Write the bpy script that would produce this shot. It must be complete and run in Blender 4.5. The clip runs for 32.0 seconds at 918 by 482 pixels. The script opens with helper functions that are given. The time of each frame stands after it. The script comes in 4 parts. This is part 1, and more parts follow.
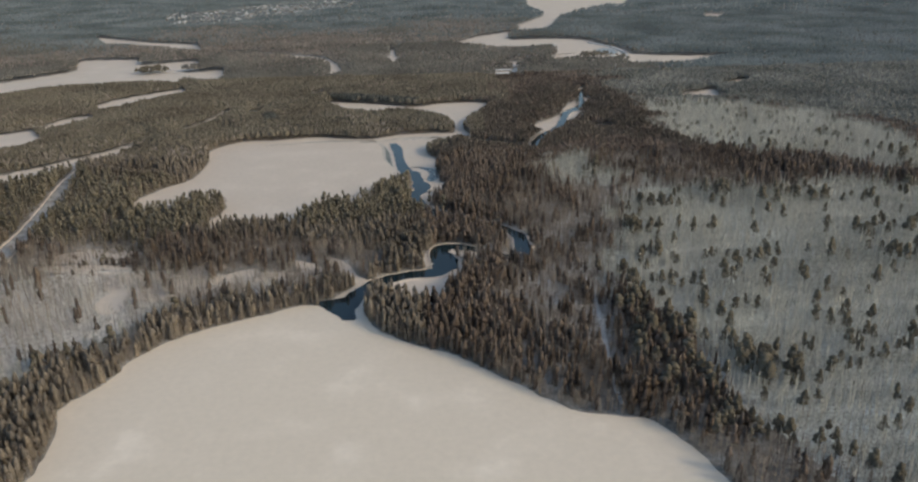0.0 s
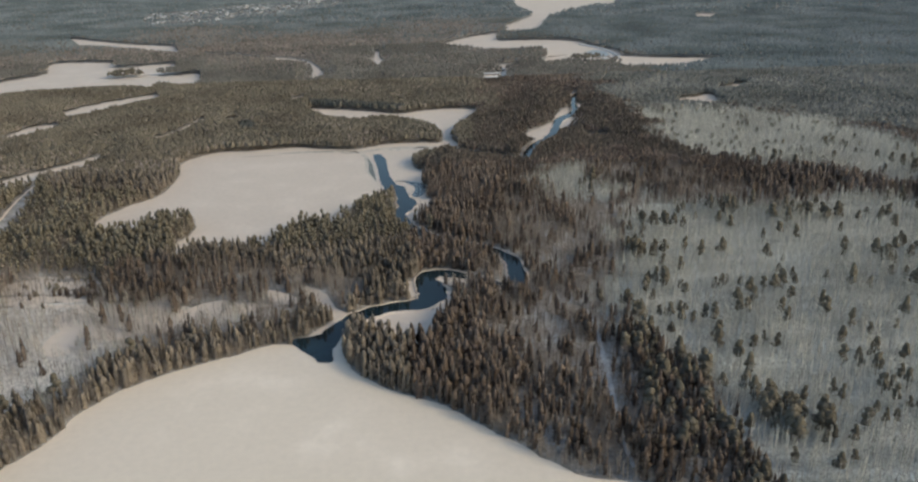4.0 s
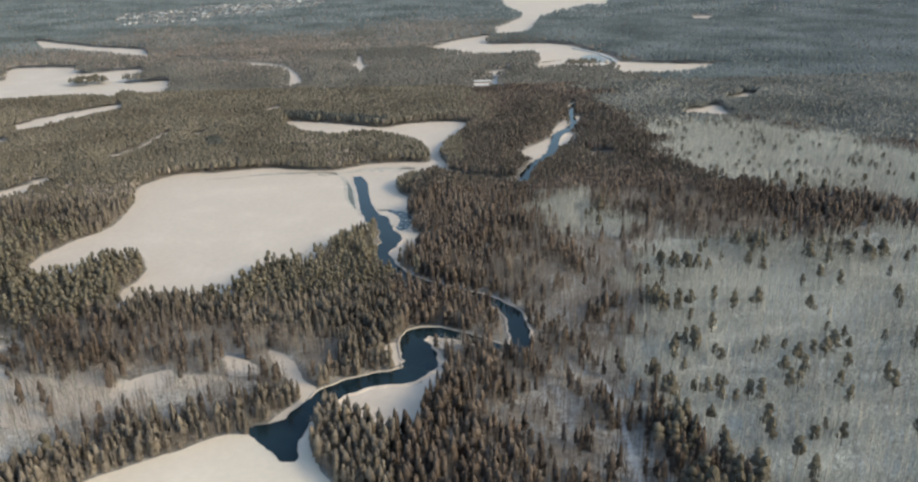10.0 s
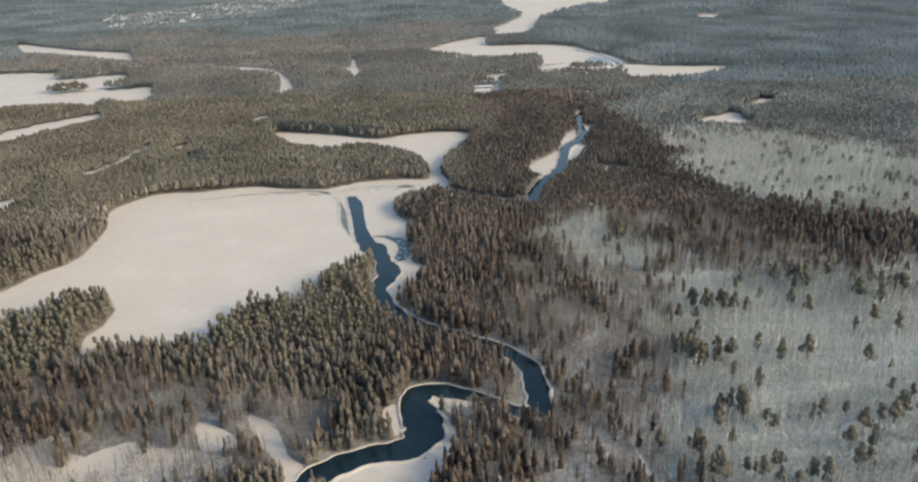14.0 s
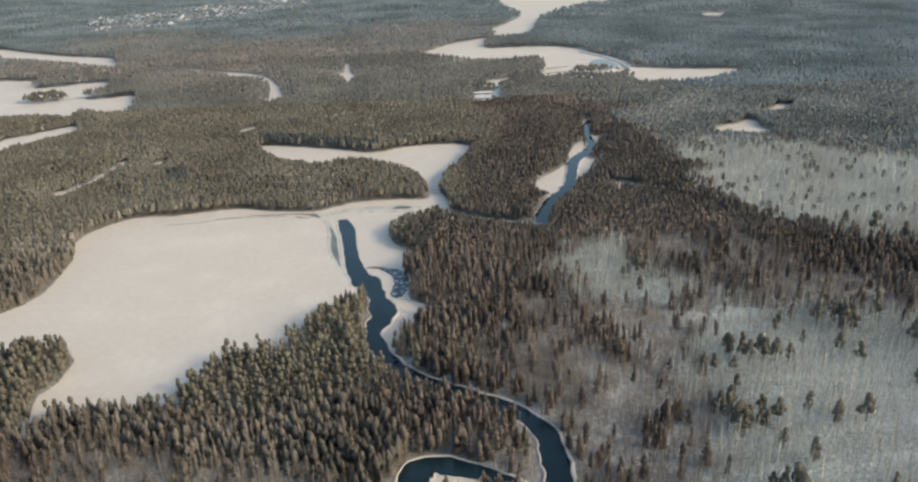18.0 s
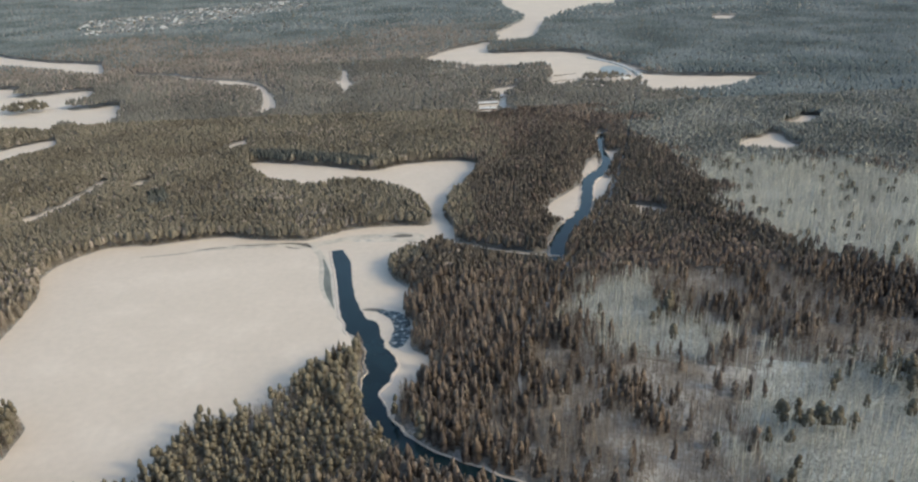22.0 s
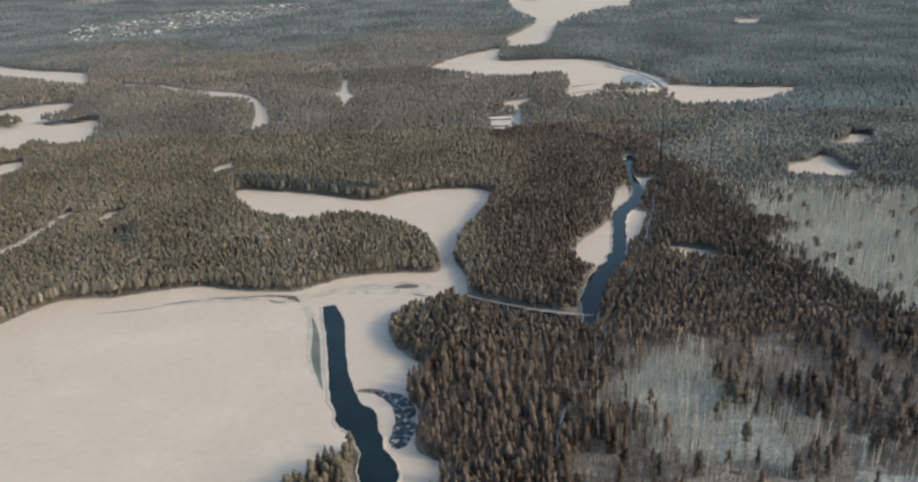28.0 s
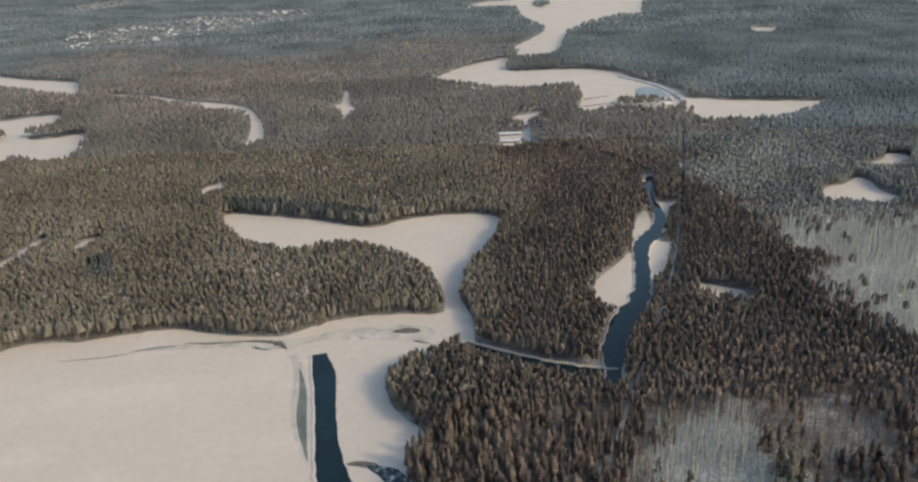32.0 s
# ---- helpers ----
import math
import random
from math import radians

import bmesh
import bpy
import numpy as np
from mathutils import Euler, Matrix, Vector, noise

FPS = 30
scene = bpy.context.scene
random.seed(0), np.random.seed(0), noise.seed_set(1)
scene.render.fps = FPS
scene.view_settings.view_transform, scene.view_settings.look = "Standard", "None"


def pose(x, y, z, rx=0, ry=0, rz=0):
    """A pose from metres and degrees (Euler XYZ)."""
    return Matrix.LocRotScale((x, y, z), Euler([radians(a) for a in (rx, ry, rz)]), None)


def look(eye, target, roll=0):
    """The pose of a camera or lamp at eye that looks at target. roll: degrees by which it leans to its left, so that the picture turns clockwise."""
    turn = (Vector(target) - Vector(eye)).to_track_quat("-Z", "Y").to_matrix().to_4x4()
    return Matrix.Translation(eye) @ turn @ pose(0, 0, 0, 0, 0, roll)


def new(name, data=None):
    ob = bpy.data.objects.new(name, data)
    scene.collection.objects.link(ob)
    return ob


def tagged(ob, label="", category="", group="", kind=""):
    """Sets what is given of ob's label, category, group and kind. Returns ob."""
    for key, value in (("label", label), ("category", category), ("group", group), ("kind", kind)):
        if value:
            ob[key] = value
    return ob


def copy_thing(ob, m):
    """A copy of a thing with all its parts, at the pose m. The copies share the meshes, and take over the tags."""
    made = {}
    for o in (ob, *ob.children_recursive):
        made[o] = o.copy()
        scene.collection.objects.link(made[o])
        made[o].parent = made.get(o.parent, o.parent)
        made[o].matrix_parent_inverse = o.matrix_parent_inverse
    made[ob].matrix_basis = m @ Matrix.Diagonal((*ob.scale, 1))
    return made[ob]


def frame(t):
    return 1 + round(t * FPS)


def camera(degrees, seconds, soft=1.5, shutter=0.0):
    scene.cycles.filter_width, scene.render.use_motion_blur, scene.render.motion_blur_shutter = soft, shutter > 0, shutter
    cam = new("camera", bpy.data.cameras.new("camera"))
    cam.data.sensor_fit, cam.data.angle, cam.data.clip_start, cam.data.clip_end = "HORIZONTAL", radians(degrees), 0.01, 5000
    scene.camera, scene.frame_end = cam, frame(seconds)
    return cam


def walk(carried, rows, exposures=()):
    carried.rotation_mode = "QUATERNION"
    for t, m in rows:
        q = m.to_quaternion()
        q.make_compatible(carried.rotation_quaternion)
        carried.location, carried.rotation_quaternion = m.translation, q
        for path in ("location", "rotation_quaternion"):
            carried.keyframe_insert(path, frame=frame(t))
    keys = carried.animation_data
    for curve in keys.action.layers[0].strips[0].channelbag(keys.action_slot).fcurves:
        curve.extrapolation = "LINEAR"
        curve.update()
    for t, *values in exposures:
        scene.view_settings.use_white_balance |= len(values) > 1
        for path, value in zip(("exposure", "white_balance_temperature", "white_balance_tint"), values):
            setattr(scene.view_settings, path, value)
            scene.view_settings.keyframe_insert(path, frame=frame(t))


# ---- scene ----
cam = camera(60, 32.0, soft=2.35)
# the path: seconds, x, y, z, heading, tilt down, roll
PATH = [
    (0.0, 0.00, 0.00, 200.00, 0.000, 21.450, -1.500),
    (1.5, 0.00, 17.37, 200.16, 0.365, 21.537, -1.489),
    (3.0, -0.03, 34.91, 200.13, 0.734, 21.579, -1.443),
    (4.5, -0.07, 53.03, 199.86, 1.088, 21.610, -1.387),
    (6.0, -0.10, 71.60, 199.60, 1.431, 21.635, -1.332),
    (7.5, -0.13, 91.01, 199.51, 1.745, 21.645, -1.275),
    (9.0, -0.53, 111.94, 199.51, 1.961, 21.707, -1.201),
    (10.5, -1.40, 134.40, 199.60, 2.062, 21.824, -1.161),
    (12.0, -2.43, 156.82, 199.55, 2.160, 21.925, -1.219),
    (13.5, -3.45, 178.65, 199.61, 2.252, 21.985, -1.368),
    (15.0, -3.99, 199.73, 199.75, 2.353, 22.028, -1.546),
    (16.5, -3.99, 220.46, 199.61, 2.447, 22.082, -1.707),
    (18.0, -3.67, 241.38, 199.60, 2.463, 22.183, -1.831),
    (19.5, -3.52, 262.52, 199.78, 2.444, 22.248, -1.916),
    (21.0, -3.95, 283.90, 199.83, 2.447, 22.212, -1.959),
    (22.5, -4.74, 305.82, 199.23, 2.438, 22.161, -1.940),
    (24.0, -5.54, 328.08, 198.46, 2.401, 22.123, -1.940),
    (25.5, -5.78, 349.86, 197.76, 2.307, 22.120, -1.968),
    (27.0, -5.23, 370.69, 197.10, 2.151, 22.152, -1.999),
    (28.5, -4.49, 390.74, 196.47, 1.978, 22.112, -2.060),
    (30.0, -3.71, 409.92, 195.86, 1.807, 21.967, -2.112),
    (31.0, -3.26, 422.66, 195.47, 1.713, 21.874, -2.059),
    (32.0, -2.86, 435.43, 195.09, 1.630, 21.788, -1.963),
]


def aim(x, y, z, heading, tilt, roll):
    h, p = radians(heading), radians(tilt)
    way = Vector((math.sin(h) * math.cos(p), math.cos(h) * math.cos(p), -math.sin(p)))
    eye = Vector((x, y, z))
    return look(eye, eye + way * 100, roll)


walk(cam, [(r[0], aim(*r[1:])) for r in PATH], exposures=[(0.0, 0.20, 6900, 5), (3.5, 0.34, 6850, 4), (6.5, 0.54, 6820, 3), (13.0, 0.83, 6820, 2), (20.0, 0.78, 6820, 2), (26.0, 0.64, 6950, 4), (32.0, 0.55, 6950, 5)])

# ---- light ----
SUN_EL, SUN_AZ = radians(29), radians(112)  # azimuth clockwise from +y
world = bpy.data.worlds.new("winter_sky")
scene.world = world
world.use_nodes = True
sky = world.node_tree.nodes.new("ShaderNodeTexSky")
sky.sky_type = "NISHITA"
sky.sun_disc = False
sky.sun_elevation = SUN_EL
sky.sun_rotation = SUN_AZ
sky.altitude = 300
sky.dust_density = 2.0
background = world.node_tree.nodes["Background"]
background.inputs["Strength"].default_value = 0.15
world.node_tree.links.new(sky.outputs[0], background.inputs["Color"])
sun_data = bpy.data.lights.new("sun", "SUN")
sun_data.energy, sun_data.angle, sun_data.color = 1.22, radians(10), (1.0, 0.82, 0.58)
sun = new("sun", sun_data)
sun_way = Vector((math.sin(SUN_AZ) * math.cos(SUN_EL), math.cos(SUN_AZ) * math.cos(SUN_EL), math.sin(SUN_EL)))
sun.matrix_world = look(sun_way * 900, (0, 0, 0))


# ---- materials ----
def material(name, colours, scale, detail=6.0, rough=0.8, fine=0.0, fine_scale=1.0, bump=0.0, island=None, spec=0.3, metal=0.0, stops=(0.35, 0.65), stretch=1.0):
    """Two-scale noise over a colour ramp; island mixes towards a second tone per piece."""
    m = bpy.data.materials.new(name)
    m.use_nodes = True
    nt = m.node_tree
    bsdf = nt.nodes["Principled BSDF"]
    bsdf.inputs["Roughness"].default_value = rough
    bsdf.inputs["Specular IOR Level"].default_value = spec
    bsdf.inputs["Metallic"].default_value = metal
    geo = nt.nodes.new("ShaderNodeNewGeometry")
    n1 = nt.nodes.new("ShaderNodeTexNoise")
    n1.inputs["Scale"].default_value = scale
    n1.inputs["Detail"].default_value = detail
    long = nt.nodes.new("ShaderNodeVectorMath")
    long.operation = "MULTIPLY"
    long.inputs[1].default_value = (stretch, 1.0, 1.0)
    nt.links.new(geo.outputs["Position"], long.inputs[0])
    nt.links.new(long.outputs["Vector"], n1.inputs["Vector"])
    ramp = nt.nodes.new("ShaderNodeValToRGB")
    ramp.color_ramp.elements[0].position, ramp.color_ramp.elements[1].position = stops
    ramp.color_ramp.elements[0].color = (*colours[0], 1)
    ramp.color_ramp.elements[1].color = (*colours[-1], 1)
    for i, c in enumerate(colours[1:-1]):
        e = ramp.color_ramp.elements.new(stops[0] + (stops[1] - stops[0]) * (i + 1) / (len(colours) - 1))
        e.color = (*c, 1)
    nt.links.new(n1.outputs["Fac"], ramp.inputs["Fac"])
    out = ramp.outputs["Color"]
    if fine:
        n2 = nt.nodes.new("ShaderNodeTexNoise")
        n2.inputs["Scale"].default_value = fine_scale
        n2.inputs["Detail"].default_value = 5
        nt.links.new(geo.outputs["Position"], n2.inputs["Vector"])
        mr = nt.nodes.new("ShaderNodeMapRange")
        mr.inputs["From Min"].default_value, mr.inputs["From Max"].default_value = 0.3, 0.7
        mr.inputs["To Min"].default_value, mr.inputs["To Max"].default_value = 1 - fine, 1 + fine
        nt.links.new(n2.outputs["Fac"], mr.inputs["Value"])
        mul = nt.nodes.new("ShaderNodeVectorMath")
        mul.operation = "MULTIPLY"
        nt.links.new(out, mul.inputs[0])
        nt.links.new(mr.outputs["Result"], mul.inputs[1])
        out = mul.outputs["Vector"]
        if bump:
            b = nt.nodes.new("ShaderNodeBump")
            b.inputs["Strength"].default_value = bump
            b.inputs["Distance"].default_value = 0.3
            nt.links.new(n2.outputs["Fac"], b.inputs["Height"])
            nt.links.new(b.outputs["Normal"], bsdf.inputs["Normal"])
    if island:
        r2 = nt.nodes.new("ShaderNodeValToRGB")
        r2.color_ramp.elements[0].color = (*island[0], 1)
        r2.color_ramp.elements[1].color = (*island[-1], 1)
        for i, c in enumerate(island[1:-1]):
            e = r2.color_ramp.elements.new((i + 1) / (len(island) - 1))
            e.color = (*c, 1)
        nt.links.new(geo.outputs["Random Per Island"], r2.inputs["Fac"])
        mul2 = nt.nodes.new("ShaderNodeVectorMath")
        mul2.operation = "MULTIPLY"
        nt.links.new(out, mul2.inputs[0])
        nt.links.new(r2.outputs["Color"], mul2.inputs[1])
        out = mul2.outputs["Vector"]
    nt.links.new(out, bsdf.inputs["Base Color"])
    return m


VARY = [(0.68, 0.68, 0.70), (0.92, 0.92, 0.92), (1.06, 1.04, 1.0), (1.2, 1.15, 1.06)]
CALM = [(0.92, 0.92, 0.92), (1.0, 1.0, 1.0), (1.07, 1.06, 1.04)]
SPRUCE_FAR = material("far_needles", [(0.122, 0.108, 0.087), (0.184, 0.164, 0.131)], 0.014, 7, 0.9, 0.3, 0.7, island=CALM, spec=0.1)
PINE_FAR = material("far_pine_needles", [(0.116, 0.104, 0.083), (0.176, 0.159, 0.128)], 0.014, 7, 0.9, 0.3, 0.7, island=CALM, spec=0.1)
# needle colour greyed to carry distance haze beyond 1150 m
DISTANT = material("haze_greyed_needles", [(0.120, 0.114, 0.100), (0.182, 0.175, 0.155)], 0.010, 8, 0.9, 0.3, 0.4, island=CALM, spec=0.1)
SNOW = material("lake_snow", [(0.620, 0.533, 0.446), (0.637, 0.547, 0.459), (0.664, 0.574, 0.484)], 0.03, 7, 0.65, 0.04, 0.25, 0.15, stops=(0.45, 0.66))
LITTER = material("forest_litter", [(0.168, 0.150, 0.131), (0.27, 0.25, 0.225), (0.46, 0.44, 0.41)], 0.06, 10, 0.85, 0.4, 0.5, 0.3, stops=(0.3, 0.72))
BRUSH_SNOW = material("brushy_snow", [(0.27, 0.278, 0.258), (0.44, 0.455, 0.425), (0.66, 0.68, 0.64)], 0.07, 8, 0.85, 0.4, 0.5, 0.3, stops=(0.3, 0.72), stretch=0.22)
TRACK = material("track_snow", [(0.45, 0.44, 0.42), (0.62, 0.61, 0.59)], 0.2, 6, 0.8, 0.1, 0.8, 0.2)
GREY_ICE = material("grey_ice", [(0.24, 0.25, 0.25), (0.42, 0.41, 0.39)], 0.1, 6, 0.4, 0.2, 0.7, 0.1, spec=0.5)
WATER = material("river_water", [(0.007, 0.017, 0.022), (0.012, 0.028, 0.036)], 0.05, 3, 0.06, 0.05, 1.2, 0.02, spec=0.25)
SPRUCE = material("spruce_needles", [(0.118, 0.103, 0.088), (0.200, 0.176, 0.150)], 0.016, 5, 0.9, 0.3, 1.2, island=VARY, spec=0.1)
DARK_SPRUCE = material("dark_spruce_needles", [(0.090, 0.072, 0.062), (0.157, 0.128, 0.112)], 0.02, 6, 0.9, 0.45, 1.3, island=VARY, spec=0.1)
DARK_FAR = material("far_dark_needles", [(0.070, 0.061, 0.053), (0.116, 0.101, 0.086)], 0.018, 7, 0.9, 0.45, 1.2, island=CALM, spec=0.1)
DARK_PINE = material("dark_pine_needles", [(0.092, 0.081, 0.063), (0.138, 0.123, 0.096)], 0.03, 4, 0.9, 0.3, 1.4, island=CALM, spec=0.1)
PINE = material("pine_needles", [(0.114, 0.101, 0.077), (0.178, 0.159, 0.121)], 0.03, 6, 0.9, 0.4, 1.4, island=CALM, spec=0.1)
# far canopy: the blue-grey of distance haze is put into the base colour
HAZE_GREY = material("haze_grey_canopy", [(0.105, 0.129, 0.133), (0.205, 0.236, 0.242)], 0.009, 9, 0.9, 0.2, 0.3, island=CALM, spec=0.1)
PALE_WOOD = material("grey_leafless_canopy", [(0.136, 0.141, 0.133), (0.240, 0.246, 0.232)], 0.012, 7, 0.9, 0.3, 0.4, island=VARY, spec=0.1)
RUSSET = material("russet_twig_canopy", [(0.192, 0.164, 0.143), (0.292, 0.254, 0.224)], 0.016, 6, 0.9, 0.35, 0.9, island=CALM, spec=0.1)
DEEP_RUSSET = material("dark_russet_twigs", [(0.106, 0.083, 0.072), (0.188, 0.152, 0.133)], 0.022, 6, 0.9, 0.4, 0.9, island=VARY, spec=0.1)
BRUSH_WARM = material("brushy_old_snow", [(0.44, 0.405, 0.36), (0.60, 0.555, 0.495), (0.75, 0.695, 0.62)], 0.022, 9, 0.85, 0.3, 0.4, 0.3, stops=(0.3, 0.72))
BRUSH_BROWN = material("brushy_brown_snow", [(0.20, 0.180, 0.157), (0.35, 0.322, 0.288), (0.56, 0.53, 0.485)], 0.045, 9, 0.85, 0.35, 0.4, 0.3, stops=(0.3, 0.70))
ROAD_SNOW = material("packed_road_snow", [(0.27, 0.25, 0.225), (0.38, 0.355, 0.32), (0.52, 0.485, 0.44)], 0.12, 7, 0.8, 0.2, 0.8, 0.2)
THIN_ICE = material("thin_ice", [(0.17, 0.21, 0.22), (0.34, 0.37, 0.375)], 0.03, 5, 0.35, 0.15, 0.4, 0.05, spec=0.5)
DAMP = material("damp_lake_snow", [(0.40, 0.365, 0.315), (0.52, 0.465, 0.395), (0.61, 0.54, 0.455)], 0.10, 7, 0.6, 0.12, 0.6, 0.1, stops=(0.30, 0.62))
CRACK = material("wet_crack", [(0.085, 0.076, 0.064), (0.20, 0.178, 0.15)], 0.5, 6, 0.5, 0.2, 1.5, spec=0.3)
SEAM = material("green_melt_ice", [(0.105, 0.115, 0.100), (0.205, 0.212, 0.188)], 0.10, 5, 0.5, 0.15, 0.8, spec=0.3)
MELT = material("grey_melting_snow", [(0.24, 0.235, 0.22), (0.42, 0.395, 0.36), (0.62, 0.55, 0.465)], 0.13, 8, 0.5, 0.15, 0.9, 0.1, spec=0.4, stops=(0.32, 0.60))
BRUSH_DIM = material("dense_brush_snow", [(0.235, 0.248, 0.235), (0.355, 0.370, 0.350), (0.50, 0.515, 0.488)], 0.022, 9, 0.85, 0.3, 0.4, 0.3, stops=(0.3, 0.72))
WET = material("standing_melt", [(0.014, 0.027, 0.034), (0.07, 0.088, 0.092), (0.50, 0.49, 0.46)], 0.34, 9, 0.25, 0.2, 0.9, 0.1, spec=0.4, stops=(0.44, 0.64))
# bluish dark of shaded tree sides, painted into the needle colour
SHADE_SPRUCE = material("shade_spruce_needles", [(0.066, 0.071, 0.068), (0.104, 0.110, 0.104)], 0.03, 5, 0.9, 0.3, 1.2, island=CALM, spec=0.1)
SHRUB = material("shrub_twigs", [(0.13, 0.132, 0.118), (0.21, 0.212, 0.192)], 0.05, 4, 0.9, 0.2, 2.0, island=VARY, spec=0.1)
NEAR_SNOW = material("wind_packed_snow", [(0.725, 0.635, 0.525), (0.755, 0.662, 0.550), (0.83, 0.735, 0.62)], 0.03, 5, 0.65, 0.03, 0.3, 0.12, stops=(0.50, 0.70))
BARK = material("bark", [(0.12, 0.09, 0.07), (0.20, 0.16, 0.13)], 0.5, 4, 0.9, 0.3, 3.0, spec=0.1)
BIRCH = material("birch_bark", [(0.56, 0.555, 0.52), (0.76, 0.755, 0.71)], 0.02, 4, 0.8, 0.2, 2.0, island=VARY, spec=0.15)
TWIG = material("grey_twigs", [(0.25, 0.257, 0.234), (0.375, 0.383, 0.35)], 0.02, 4, 0.9, 0.2, 2.0, island=VARY, spec=0.1)
BROWN = material("alder_twigs", [(0.245, 0.212, 0.184), (0.365, 0.322, 0.282)], 0.02, 4, 0.9, 0.2, 2.0, island=VARY, spec=0.1)
PLASTER = material("house_wall", [(0.30, 0.24, 0.19), (0.50, 0.46, 0.40)], 0.03, 3, 0.8, 0.2, 1.5)
ROOF = material("snowy_roof", [(0.50, 0.50, 0.50), (0.66, 0.66, 0.66)], 0.05, 3, 0.7, 0.1, 1.0)
TIMBER = material("weathered_timber", [(0.10, 0.08, 0.06), (0.20, 0.16, 0.12)], 0.3, 4, 0.8, 0.25, 2.0)
STEEL = material("bridge_steel", [(0.12, 0.12, 0.12), (0.22, 0.20, 0.18)], 0.3, 4, 0.6, 0.2, 2.0)


# ---- geometry helpers ----
def smooth(points, closed=True, step=4.0):
    """Catmull-Rom through the corners, any number of values a corner."""
    p = np.array(points, float)
    n = len(p)
    out = []
    for i in range(n if closed else n - 1):
        if closed:
            a, b, c, d = p[i - 1], p[i], p[(i + 1) % n], p[(i + 2) % n]
        else:
            a, b, c, d = p[max(i - 1, 0)], p[i], p[i + 1], p[min(i + 2, n - 1)]
        k = max(2, min(24, int(np.hypot(*(c - b)[:2]) / step)))
        for u in np.arange(k) / k:
            out.append(0.5 * (2 * b + (c - a) * u + (2 * a - 5 * b + 4 * c - d) * u * u + (3 * b - a - 3 * c + d) * u ** 3))
    if not closed:
        out.append(p[-1])
    return np.array(out)


def ragged(p, amount, size=14.0):
    """Small irregular bays along an outline."""
    q = p.copy()
    for i in range(len(p)):
        v = noise.noise_vector(Vector((p[i, 0] / size, p[i, 1] / size, 3.7)))
        w = noise.noise_vector(Vector((p[i, 0] / size * 3, p[i, 1] / size * 3, 9.1)))
        q[i, 0] += amount * (v[0] + 0.5 * w[0])
        q[i, 1] += amount * (v[1] + 0.5 * w[1])
    return q


def inside(poly, x, y):
    x1, y1 = poly[:, 0], poly[:, 1]
    lo, hi = poly[:, :2].min(0), poly[:, :2].max(0)
    res = np.zeros(len(x), bool)
    near = np.where((x > lo[0]) & (x < hi[0]) & (y > lo[1]) & (y < hi[1]))[0]
    xs, ys = x[near], y[near]
    r = np.zeros(len(near), bool)
    for i in range(len(poly)):
        xa, ya, xb, yb = x1[i - 1], y1[i - 1], x1[i], y1[i]
        if ya != yb:
            r ^= ((ya > ys) != (yb > ys)) & (xs < (xb - xa) * (ys - ya) / (yb - ya) + xa)
    res[near] = r
    return res


def inset(p, d):
    """The outline drawn in by d metres."""
    q = p[:, :2]
    t = np.roll(q, -1, 0) - np.roll(q, 1, 0)
    t /= np.linalg.norm(t, axis=1)[:, None] + 1e-9
    area = np.sum(q[:, 0] * np.roll(q[:, 1], -1) - np.roll(q[:, 0], -1) * q[:, 1])
    return q + np.stack([-t[:, 1], t[:, 0]], 1) * d * math.copysign(1, area)


OPEN = []  # outlines on which no trees stand


def slab(name, p, top, mat, label, category, thick=0.4, keep=True):
    """A flat sheet of snow, ice or water with a real edge."""
    bm = bmesh.new()
    vs = [bm.verts.new((x, y, top)) for x, y in p[:, :2]]
    lows = [bm.verts.new((x, y, top - thick)) for x, y in p[:, :2]]
    f = bm.faces.new(vs)
    f.normal_update()
    flip = f.normal.z < 0
    for i in range(len(vs)):
        q = [vs[i - 1], lows[i - 1], lows[i], vs[i]]
        bm.faces.new(q[::-1] if flip else q)
    if flip:
        f.normal_flip()
    bmesh.ops.triangulate(bm, faces=[f])
    me = bpy.data.meshes.new(name)
    bm.to_mesh(me)
    bm.free()
    me.materials.append(mat)
    if keep:
        OPEN.append(p[:, :2])
    return tagged(new(name, me), label, category, kind="structure")


def sides(c, grow=0.0):
    """Left and right edges of a band of centres and widths."""
    d = np.gradient(c[:, :2], axis=0)
    d /= np.linalg.norm(d, axis=1)[:, None] + 1e-9
    nrm = np.stack([-d[:, 1], d[:, 0]], 1)
    w = (c[:, 2] / 2 + grow)[:, None]
    return c[:, :2] + nrm * w, c[:, :2] - nrm * w


def band(name, c, top, mat, label, category, thick=0.3, grow=0.0, keep=True):
    l, r = sides(c, grow)
    n = len(c)
    v = [(*q, top) for q in l] + [(*q, top) for q in r] + [(*q, top - thick) for q in l] + [(*q, top - thick) for q in r]
    f = []
    for i in range(n - 1):
        f += [(i, n + i, n + i + 1, i + 1), (2 * n + i, i, i + 1, 2 * n + i + 1), (n + i, 3 * n + i, 3 * n + i + 1, n + i + 1)]
    f += [(0, 2 * n, 3 * n, n), (n - 1, 2 * n - 1, 4 * n - 1, 3 * n - 1)]
    me = bpy.data.meshes.new(name)
    me.from_pydata(v, [], f)
    me.materials.append(mat)
    if keep:
        OPEN.append(np.concatenate([l, r[::-1]]))
    return tagged(new(name, me), label, category, kind="structure")


